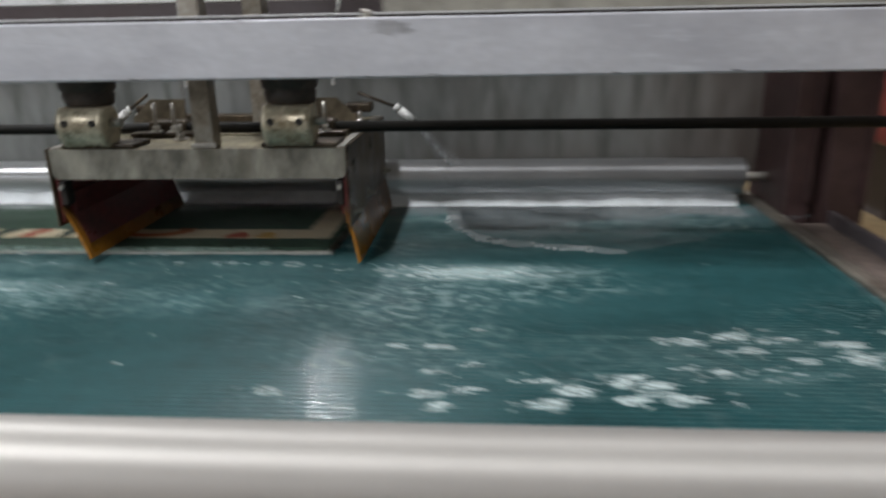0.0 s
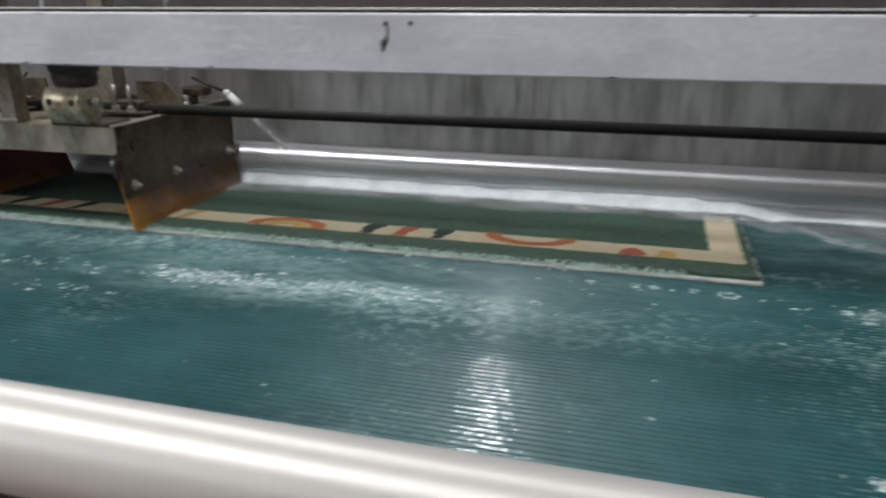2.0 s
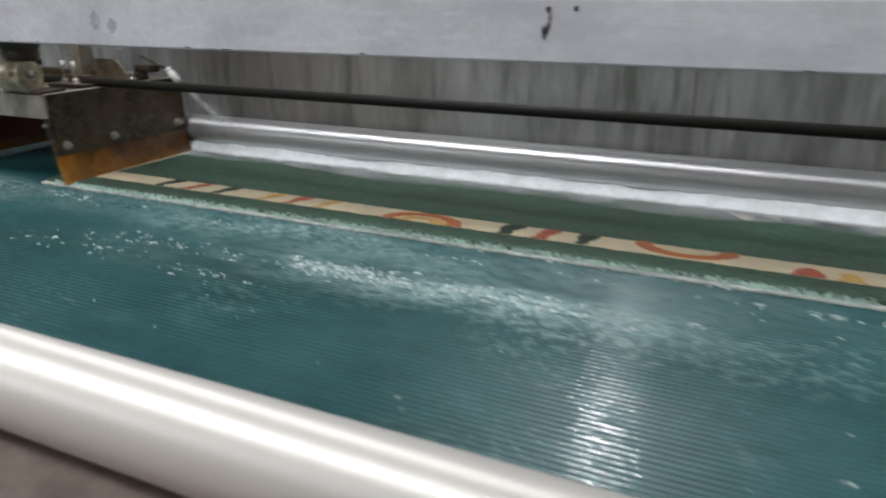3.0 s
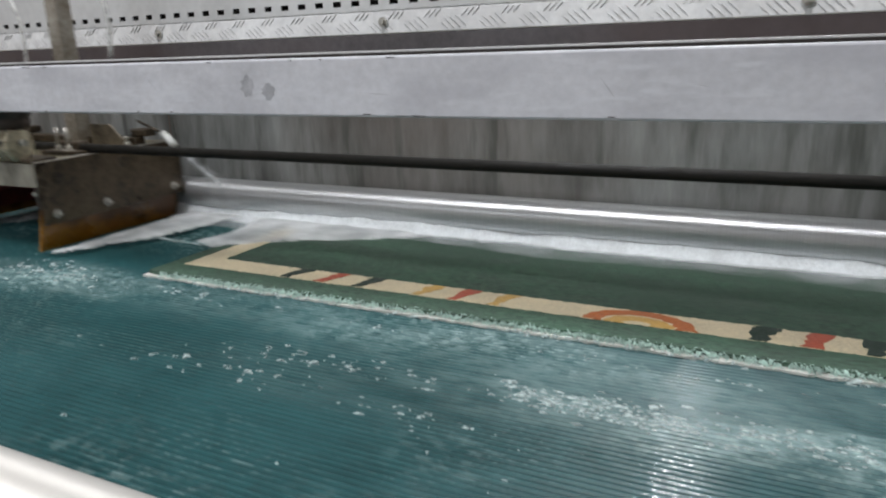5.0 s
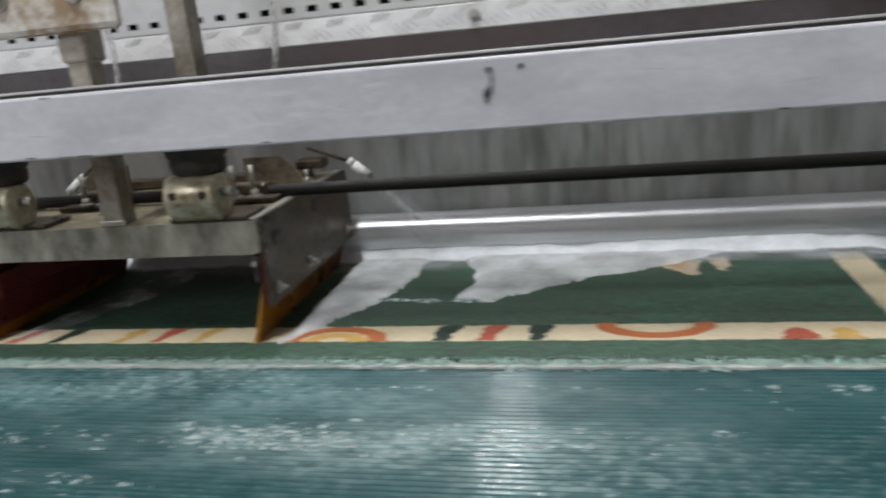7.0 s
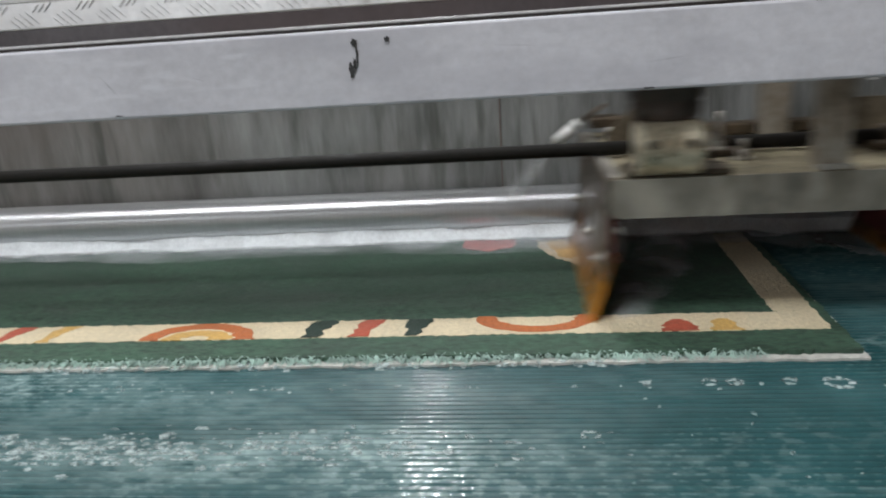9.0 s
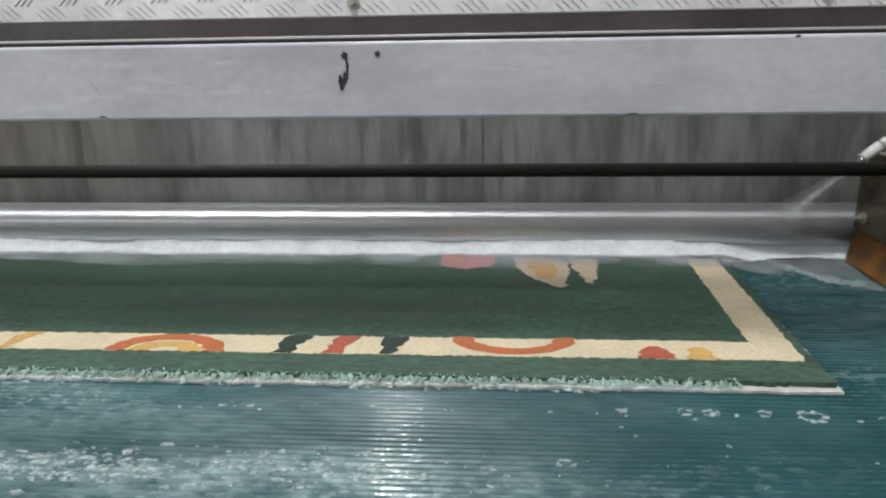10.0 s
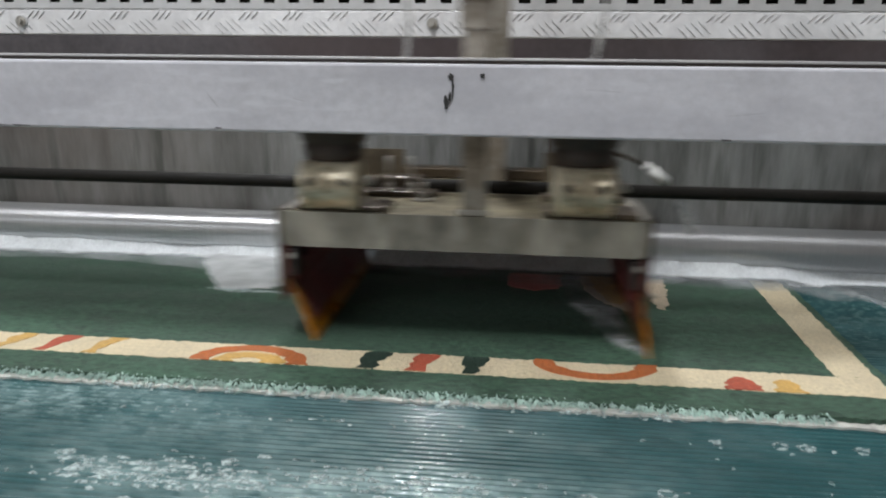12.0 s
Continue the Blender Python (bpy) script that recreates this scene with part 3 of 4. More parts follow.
part("warning_sign", make(box, 1.79, 1.87, 0.745, 0.7495, 0.16, 0.235), M_CREAM, cab, "pale warning sign")
part("pictogram", make(slab, [(0, 0), (0.05, 0), (0.025, 0.043)], 0, 0.003), M_RUST, cab).matrix_basis = pose(1.805, 0.7445, 0.175, 90, 0, 0)
thing("side_platform", make(box, 1.50, 3.4, -0.2, 1.6, -0.42, -0.16, 0.01), M_FLOOR, "ochre stained platform beside the machine", "platform")

# ---- the belt and what rides on it ----
SPEED = 0.0166
PITCH = 0.0088


def belt_mesh(bm):
    prof = []
    y = -0.60
    while y < 1.10:
        prof += [(y + PITCH * k / 8, -0.0012 - 0.0012 * math.cos(2 * math.pi * k / 8)) for k in range(8)]
        y += PITCH
    xs = [LEFT + (RIGHT - LEFT) * i / 6 for i in range(7)]
    grid = [[bm.verts.new((x, y, z)) for y, z in prof] for x in xs]
    for i in range(6):
        for j in range(len(prof) - 1):
            f = bm.faces.new((grid[i][j], grid[i + 1][j], grid[i + 1][j + 1], grid[i][j + 1]))
            f.smooth = True


belt = holder("conveyor_belt", "wet teal ribbed rubber conveyor belt flecked with foam", "conveyor belt")
part("ribbed_sheet", make(belt_mesh), M_BELT, belt, "wet teal ribbed rubber sheet")
part("carcass", make(box, LEFT, RIGHT, -0.60, 1.10, -0.0110, -0.0034), M_BLACK, belt, "black fabric carcass under the ribs")
for x in (LEFT + 0.001, RIGHT - 0.011):
    part("edge_strip", make(box, x, x + 0.010, -0.60, 1.10, -0.0030, 0.0016, 0.0006), M_BELT, belt)

carpet = holder("carpet", "soaked green carpet with a cream patterned border", "carpet")
CX0, CX1, CY0, CY1 = -1.125, 0.536, 0.127, 1.0
TH = 0.0095


def lean(x, y):
    return x + 0.03 * (y - 0.18), y


def wavy_slab(bm, x0, x1, y0, y1, z0, z1, step=0.008, amp=0.0012, seed=3):
    """A strip with slightly uneven edges."""
    rnd = random.Random(seed)
    out = []
    n = max(2, int((x1 - x0) / step))
    m = max(2, int((y1 - y0) / step))
    out += [(x0 + (x1 - x0) * i / n, y0 + rnd.uniform(-amp, amp)) for i in range(n)]
    out += [(x1 + rnd.uniform(-amp, amp), y0 + (y1 - y0) * i / m) for i in range(m)]
    out += [(x1 - (x1 - x0) * i / n, y1 + rnd.uniform(-amp, amp)) for i in range(n)]
    out += [(x0 + rnd.uniform(-amp, amp), y1 - (y1 - y0) * i / m) for i in range(m)]
    slab(bm, [lean(*p) for p in out], z0, z1)


part("backing", make(wavy_slab, CX0 - 0.004, CX1 + 0.004, CY0 - 0.011, CY1, 0.0003, 0.0034, 0.01, 0.0022, 5), M_BACKING, carpet, "pale frayed backing edge")
part("green_field", make(wavy_slab, CX0, CX1, CY0, CY1, 0.0034, TH, 0.006, 0.0018, 6), M_GREEN, carpet, "wet green pile")
SY0, SY1 = 0.180, 0.232
part("border", make(wavy_slab, -1.090, 0.524, SY0, SY1, TH, TH + 0.0007, 0.004, 0.0019, 7), M_CREAM, carpet, "cream border band")
part("border", make(wavy_slab, 0.474, 0.524, SY1, CY1, TH, TH + 0.0007, 0.004, 0.0019, 8), M_CREAM, carpet)
part("border", make(wavy_slab, -1.090, -1.040, SY1, CY1, TH, TH + 0.0007, 0.004, 0.0019, 9), M_CREAM, carpet)


def motif(name, outline, mat, lift=0.0012, seed=0):
    rnd = random.Random(seed)
    pts = []
    n = len(outline)
    for i in range(n):
        (xa, ya), (xb, yb) = outline[i], outline[(i + 1) % n]
        k = max(1, int(math.hypot(xb - xa, yb - ya) / 0.006))
        for j in range(k):
            u = j / k
            pts.append((xa + (xb - xa) * u + rnd.choice((-0.0035, -0.0015, 0.0, 0.0015, 0.0035)), min(SY1 + 0.004, ya + (yb - ya) * u) if mat is not M_PINK else ya + (yb - ya) * u))
    part(name, make(slab, [lean(*p) for p in pts], TH + 0.0002, TH + lift), mat, carpet)


def arch(cx, r_out, r_in, up, squash=0.62):
    """Half a ring, open downward (up) or upward."""
    base = SY0 if up else SY1 + 0.003
    s = 1 if up else -1
    a = [(cx + r_out * math.cos(math.pi * i / 20), base + s * r_out * squash * math.sin(math.pi * i / 20)) for i in range(21)]
    b = [(cx + r_in * math.cos(math.pi * i / 20), base + s * r_in * squash * math.sin(math.pi * i / 20)) for i in range(20, -1, -1)]
    return a + b


def leaf(cx, w, slant, narrow_low=True):
    a, b = (w * 0.55, w) if narrow_low else (w, w * 0.35)
    sides = []
    for k, e in ((1, 1), (-1, -1)):
        run = [(cx + k * (a + (b - a) * u) + slant * (2 * u - 1) + 0.002 * math.sin(9 * u + k), SY0 + 0.001 + (SY1 - SY0 - 0.002) * u) for u in (0, 0.2, 0.4, 0.5, 0.7, 0.85, 1)]
        sides += run[::e]
    return sides


for cx, up in ((0.183, False), (-0.255, True)):
    w = 0.079
    motif("ring", arch(cx, w, w * 0.66, up, 0.64), M_RUST, 0.0013, int(cx * 100))
    if up:
        motif("dome", arch(cx, w * 0.60, w * 0.26, up, 0.60), M_GOLD, 0.0013, 3)
for cx, w, sl in ((0.031, 0.017, 0.005), (-0.098, 0.017, 0.005), (-0.703, 0.015, 0.008), (-0.852, 0.015, 0.008)):
    motif("dark_leaf", leaf(cx, w, sl), M_NIGHT, 0.0014, int(cx * 1000))
for cx, w, sl, low in ((-0.035, 0.016, 0.005, True), (-0.529, 0.014, 0.008, True), (-0.777, 0.013, 0.008, True)):
    motif("red_leaf", leaf(cx, w, sl, low), M_CRIMSON, 0.0014, int(cx * 1000))
motif("red_dome", arch(0.354, 0.020, 0.0, True, 1.7)[:21], M_CRIMSON, 0.0014, 61)
motif("gold_dome", arch(0.407, 0.0165, 0.0, True, 2.0)[:21], M_GOLD, 0.0014, 62)
for cx, w, sl, low in ((-0.462, 0.012, 0.008, True), (-0.590, 0.012, 0.008, True)):
    motif("gold_leaf", leaf(cx, w, sl, low), M_GOLD, 0.0014, int(cx * 1000))
SY1_KEEP = SY1
SY1 = 2.0   # the petals lie beyond the border
motif("petal", [(0.175, 0.60), (0.186, 0.53), (0.206, 0.475), (0.232, 0.448), (0.252, 0.424), (0.262, 0.430), (0.270, 0.49), (0.273, 0.60)], M_PETAL, 0.0013, 41)
motif("petal", [(0.276, 0.60), (0.280, 0.52), (0.288, 0.485), (0.294, 0.448), (0.302, 0.444), (0.313, 0.468), (0.320, 0.53), (0.322, 0.60)], M_PETAL, 0.0013, 42)
motif("petal_shade", [(0.196, 0.60), (0.202, 0.52), (0.222, 0.470), (0.240, 0.455), (0.250, 0.49), (0.252, 0.60)], M_OCHRE, 0.0018, 43)
motif("rose", [(0.055, 0.60), (0.06, 0.53), (0.10, 0.51), (0.145, 0.53), (0.15, 0.60)], M_PINK, 0.0013, 44)
SY1 = SY1_KEEP


def fuzz(bm):
    """Wet tufts that stick out along the carpet's front edge."""
    rnd = random.Random(12)
    for i in range(2600):
        x = rnd.uniform(CX0 + 0.03, 0.43)
        dense = 0.55 + 0.45 * noise.noise((x * 7, 0.3, 0))
        L = rnd.uniform(0.005, 0.015) * (0.5 + dense)
        a = rnd.uniform(-1.1, 1.1)
        w = rnd.uniform(0.0007, 0.0018)
        y, z = CY0 + rnd.uniform(-0.004, 0.006), rnd.uniform(0.003, TH)
        tip = Vector((x + L * math.sin(a), y - L * math.cos(a), max(0.001, z - rnd.uniform(0.0, 0.006))))
        v = [bm.verts.new(q) for q in ((x - w, y, z), (x + w, y, z), (x, y, z + 0.0016))]
        t = bm.verts.new(tip)
        for j in range(3):
            bm.faces.new((v[j], v[(j + 1) % 3], t))


part("fringe", make(fuzz), M_FUZZ, carpet, "loose wet tufts")
tagged(carpet.children[-1], kind="stuff")


def fleck(bm, x, y, r, rnd, z=0.0):
    """A small flat lump of foam with an uneven outline."""
    n = 9
    sx, turn, lift = rnd.uniform(1.0, 2.4), rnd.uniform(-0.35, 0.35), rnd.uniform(-0.0011, 0.0004)
    low, top = [], []
    for i in range(n):
        a = 2 * math.pi * i / n
        k = rnd.uniform(0.55, 1.15)
        px, py = r * sx * k * math.cos(a), r * k * math.sin(a)
        px, py = px * math.cos(turn) - py * math.sin(turn), px * math.sin(turn) + py * math.cos(turn)
        low.append(bm.verts.new((x + px, y + py, z - 0.002)))
        top.append(bm.verts.new((x + px * 0.8, y + py * 0.8, z + lift)))
    bm.faces.new(top)
    for i in range(n):
        bm.faces.new((low[i], low[(i + 1) % n], top[(i + 1) % n], top[i]))


# streaks of foam on the belt: centre, half lengths, how many, size
STREAKS = [
    (1.08, -0.280, 0.20, 0.07, 60, 0.0045), (1.14, -0.205, 0.20, 0.045, 40, 0.0055), (0.79, 0.032, 0.12, 0.024, 210, 0.0060), (0.72, 0.055, 0.14, 0.014, 40, 0.0050),
    (0.0, 0.068, 0.75, 0.010, 70, 0.0040), (-0.25, -0.050, 0.12, 0.032, 230, 0.0056), (-0.06, -0.040, 0.20, 0.026, 150, 0.0048), (-0.60, -0.060, 0.20, 0.030, 60, 0.0048),
    (-0.44, -0.145, 0.10, 0.020, 26, 0.0045), (-0.70, -0.125, 0.22, 0.030, 40, 0.0042), (-1.34, 0.080, 0.16, 0.05, 140, 0.0055), (-1.0, 0.075, 0.16, 0.02, 24, 0.0055),
    (0.80, -0.33, 0.25, 0.05, 10, 0.004), (0.25, -0.03, 0.5, 0.10, 30, 0.0030), (0.75, -0.2, 0.4, 0.16, 14, 0.0028), (-0.6, -0.25, 0.8, 0.15, 50, 0.0025),
]


# single clumps of foam: centre, half length, half depth
CLUMPS = [
    (0.852, -0.356, 0.038, 0.011), (0.899, -0.330, 0.018, 0.009), (0.741, -0.337, 0.026, 0.008), (0.744, -0.224, 0.013, 0.006), (0.867, -0.305, 0.017, 0.005),
    (0.962, -0.299, 0.016, 0.008), (0.990, -0.312, 0.020, 0.009), (0.955, -0.346, 0.018, 0.009), (0.786, -0.328, 0.013, 0.007), (0.757, -0.363, 0.010, 0.006),
    (0.746, -0.290, 0.017, 0.004), (0.697, -0.224, 0.010, 0.005), (0.569, -0.338, 0.014, 0.006), (1.041, -0.204, 0.018, 0.010), (0.793, -0.178, 0.008, 0.004), (0.788, -0.270, 0.010, 0.004),
    (1.002, -0.339, 0.022, 0.012), (0.950, -0.312, 0.012, 0.007), (1.102, -0.190, 0.020, 0.010), (1.114, -0.232, 0.018, 0.009), (1.166, -0.253, 0.012, 0.007), (1.223, -0.208, 0.024, 0.012), (1.230, -0.246, 0.020, 0.010), (1.064, -0.283, 0.010, 0.006), (1.164, -0.194, 0.012, 0.007),
]


def flecks(bm):
    rnd = random.Random(77)
    for cx, cy, lx, ly in CLUMPS:
        for i in range(10):
            fleck(bm, cx + rnd.gauss(0, 0.36) * lx, cy + rnd.gauss(0, 0.36) * ly, ly * rnd.choice((0.5, 0.8, 1.1)), rnd)
    for i in range(620):
        x = rnd.uniform(CX0, 0.30)
        if noise.noise((x * 9, 0.7, 3)) + 0.25 * (0.2 - x) > rnd.uniform(-0.5, 0.4):
            fleck(bm, x, CY0 - 0.009 + rnd.gauss(0, 0.0030), rnd.uniform(0.0012, 0.0038), rnd, rnd.uniform(0.0, 0.005))
    for cx, cy, lx, ly, n, r in STREAKS:
        for i in range(n):
            fleck(bm, max(LEFT + 0.03, min(RIGHT - 0.03, cx + rnd.gauss(0, 0.5) * lx)), cy + rnd.gauss(0, 0.5) * ly, r * rnd.choice((0.3, 0.4, 0.5, 0.7, 1.1)), rnd)


foam_flecks = thing("foam_flecks", make(flecks), M_FLECK, "white flecks of soap foam on the wet belt", "foam", "stuff")


def ring_of_bubbles(bm, x, y, r):
    rnd = random.Random(int(x * 999))
    for i in range(14):
        a = 2 * math.pi * i / 14
        fleck(bm, x + r * 1.3 * math.cos(a), y + r * math.sin(a), r * 0.28, rnd)


for x, y, r in ((0.488, 0.071, 0.010), (0.385, 0.074, 0.006), (0.36, 0.075, 0.0055), (0.44, 0.075, 0.005), (0.227, -0.025, 0.006)):
    part("bubble_ring", make(ring_of_bubbles, x, y, r), M_FLECK, foam_flecks)


def foam_sheet(bm, outline, peak, seed, step=0.012, z=0.008):
    """A low lumpy sheet of foam with this outline (x, y), thin at its rim."""
    n = len(outline)

    def inside(px, py):
        c, best = False, 9.0
        for i in range(n):
            (xa, ya), (xb, yb) = outline[i], outline[(i + 1) % n]
            if (ya > py) != (yb > py) and px < (xb - xa) * (py - ya) / (yb - ya) + xa:
                c = not c
            dx, dy = xb - xa, yb - ya
            u = max(0, min(1, ((px - xa) * dx + (py - ya) * dy) / (dx * dx + dy * dy + 1e-12)))
            best = min(best, math.hypot(px - xa - u * dx, py - ya - u * dy))
        return best if c else -best

    x0, x1 = min(p[0] for p in outline), max(p[0] for p in outline)
    y0, y1 = min(p[1] for p in outline), max(p[1] for p in outline)
    verts = {}
    nx, ny = int((x1 - x0) / step) + 3, int((y1 - y0) / step) + 3

    def depth(px, py):
        return inside(px, py) + 0.012 * noise.noise((px * 22, py * 22, seed)) + 0.004 * noise.noise((px * 70, py * 70, seed))

    for i in range(-1, nx):
        for j in range(-1, ny):
            px, py = x0 + i * step, y0 + j * step
            d = depth(px, py)
            if d > -step * 1.1:
                k = max(0.0, min(1.0, d / 0.02))
                h = z + peak * k ** 0.6 * (0.9 + 0.22 * noise.noise((px * 30, py * 30, seed + 5))) - (0.002 if d <= 0 else 0)
                if d < 0:
                    gx, gy = depth(px + 0.002, py) - d, depth(px, py + 0.002) - d
                    g = math.hypot(gx, gy) + 1e-9
                    px, py = px - d * gx / g, py - d * gy / g
                verts[i, j] = bm.verts.new((px, py, h))
    for (i, j), v in verts.items():
        q = [(i, j), (i + 1, j), (i + 1, j + 1), (i, j + 1)]
        if all(k in verts for k in q):
            f = bm.faces.new([verts[k] for k in q])
            f.smooth = True


# standing bank of foam along the squeeze roller
def foam_bank(bm):
    """A low rounded bank with an uneven foot."""
    last = None
    x = LEFT + 0.05
    while x < 1.31:
        foot = 0.424 - 0.012 * noise.noise((x * 4.1, 2.2, 0)) - 0.006 * noise.noise((x * 19, 1.2, 0)) - 0.003 * noise.noise((x * 70, 4.2, 0))
        foot += 0.018 * max(0.0, min(1.0, (x - 0.56) / 0.10))
        top = 0.030 + 0.004 * noise.noise((x * 5, 7.7, 0)) + 0.0015 * noise.noise((x * 38, 3.1, 0))
        low = 0.0095 * max(0.0, min(1.0, (CX1 + 0.05 - x) / 0.06, (x - CX0 + 0.05) / 0.06))
        prof = [(foot - 0.004, low - 0.003), (foot, low + 0.0035), (foot + 0.008, low + 0.009), (foot + 0.013, top * 0.85), (foot + 0.017, top * 1.18), (max(foot + 0.019, 0.443), top * 1.30), (0.462, top * 1.3)]
        ring = [bm.verts.new((x, y, z + (0.0012 * noise.noise((x * 60, y * 60, 1)) if k else 0))) for k, (y, z) in enumerate(prof)]
        if last:
            for k in range(len(ring) - 1):
                f = bm.faces.new((last[k], ring[k], ring[k + 1], last[k + 1]))
                f.smooth = True
        last = ring
        x += 0.007


thing("foam_bank", make(foam_bank), M_FOAM, "white bank of foam along the squeeze roller", "foam", "stuff")


def suds(bm):
    """Skins of thin suds that run out from the bank, one over the other."""
    rear = {}
    for layer in range(5):
        last = None
        x = LEFT + 0.05
        while x < 1.30:
            a = 0.362 + 0.013 * layer - 0.030 * noise.noise((x * 3.3, 5.2, layer * 0.4)) - 0.012 * noise.noise((x * 13, 9.2, layer)) - 0.006 * noise.noise((x * 50, 2.2, layer))
            low = 0.0012 + 0.0104 * max(0.0, min(1.0, (CX1 + 0.06 - x) / 0.05, (x - CX0 + 0.06) / 0.05)) + 0.0005 * layer
            ring = [bm.verts.new((x, y, low)) for y in (a, a + 0.5 * (0.43 - a), 0.43)]
            if last:
                for k in range(2):
                    bm.faces.new((last[k], ring[k], ring[k + 1], last[k + 1]))
                if layer:
                    bm.faces.new((last[2], ring[2], rear[round(x, 3)], before))
            last = ring
            before, rear[round(x, 3)] = rear.get(round(x, 3)), ring[2]
            x += 0.01


thing("thin_suds", make(suds), M_HAZE, "thin grey suds spreading from the foam bank", "foam", "stuff")


# film of foam left on the belt past the carpet's end, with a thicker rim
RIM = [(0.562, 0.415), (0.572, 0.330), (0.590, 0.262), (0.628, 0.205), (0.690, 0.168), (0.760, 0.148), (0.885, 0.129)]


def film(bm):
    n = 10
    rear = {}
    for layer in range(5):
        last = None
        for i in range(66):
            x = 0.566 + i * 0.011
            y0 = 0.128
            for (xa, ya), (xb, yb) in zip(RIM, RIM[1:]):
                if xa <= x < xb:
                    y0 = ya + (yb - ya) * (x - xa) / (xb - xa)
            y0 += 0.25 * max(0.0, (x - 0.90) / 0.4) + layer * (0.006 + 0.05 * min(1.0, max(0.0, (x - 0.6) / 0.3)))
            y0 = min(0.42, y0 + 0.030 * noise.noise((x * 9, 3.3, layer)) + 0.012 * noise.noise((x * 40, 5.3, layer)))
            ring = [bm.verts.new((x, y0 + (0.428 - y0) * k / n, 0.0016 + 0.0006 * layer)) for k in range(n + 1)]
            if last:
                for k in range(n):
                    bm.faces.new((last[k], ring[k], ring[k + 1], last[k + 1]))
                if layer:
                    bm.faces.new((last[n], ring[n], rear[i], before))
            last = ring
            before, rear[i] = rear.get(i), ring[n]


foam_film = thing("foam_film", make(film), M_FILM, "grey film of suds on the wet belt past the carpet", "foam", "stuff")
EDGE = RIM + [(x, y + (0.022 if x > 0.8 else 0.036)) for x, y in RIM[:2:-1]] + [(x + 0.034, y + 0.006) for x, y in RIM[2::-1]]
part("foam_rim", make(foam_sheet, EDGE, 0.002, 23, 0.006, 0.0010), M_RIM, foam_film, "thicker white rim")

# ---- the washing carriage ----
# its origin is the front upper corner of the right end plate, so that it reaches from x = -0.47 to 0
CW, YF, YB, ZT = 0.47, 0.058, 0.42, 0.19
carriage = holder("wash_carriage", "stained steel washing carriage with orange rubber wipers", "carriage")


def top_plate(bm):
    box(bm, -CW, 0, YF + 0.003, YB, ZT - 0.003, ZT)


part("top_plate", make(top_plate), M_CARRTOP, carriage, "limescaled top plate")


def lip(bm):
    """The front apron with rounded lower corners."""
    r, z0 = 0.012, ZT - 0.047
    pts = [(-CW, ZT), (0, ZT)]
    pts += [(-r + r * math.cos(a), z0 + r - r * math.sin(a)) for a in (0, 0.4, 0.8, 1.2, 1.57)]
    pts += [(-CW + r - r * math.sin(a), z0 + r - r * math.cos(a)) for a in (0, 0.4, 0.8, 1.2, 1.57)]
    f = [bm.verts.new((x, YF, z)) for x, z in pts]
    g = [bm.verts.new((x, YF + 0.003, z)) for x, z in pts]
    bm.faces.new(f)
    bm.faces.new(g[::-1])
    for i in range(len(pts)):
        bm.faces.new((f[i], f[(i + 1) % len(pts)], g[(i + 1) % len(pts)], g[i]))


part("front_apron", make(lip), M_LIP, carriage, "grey stained front apron")
part("rear_apron", make(box, -CW, 0, YB, YB + 0.003, ZT - 0.025, ZT), M_CARR, carriage)

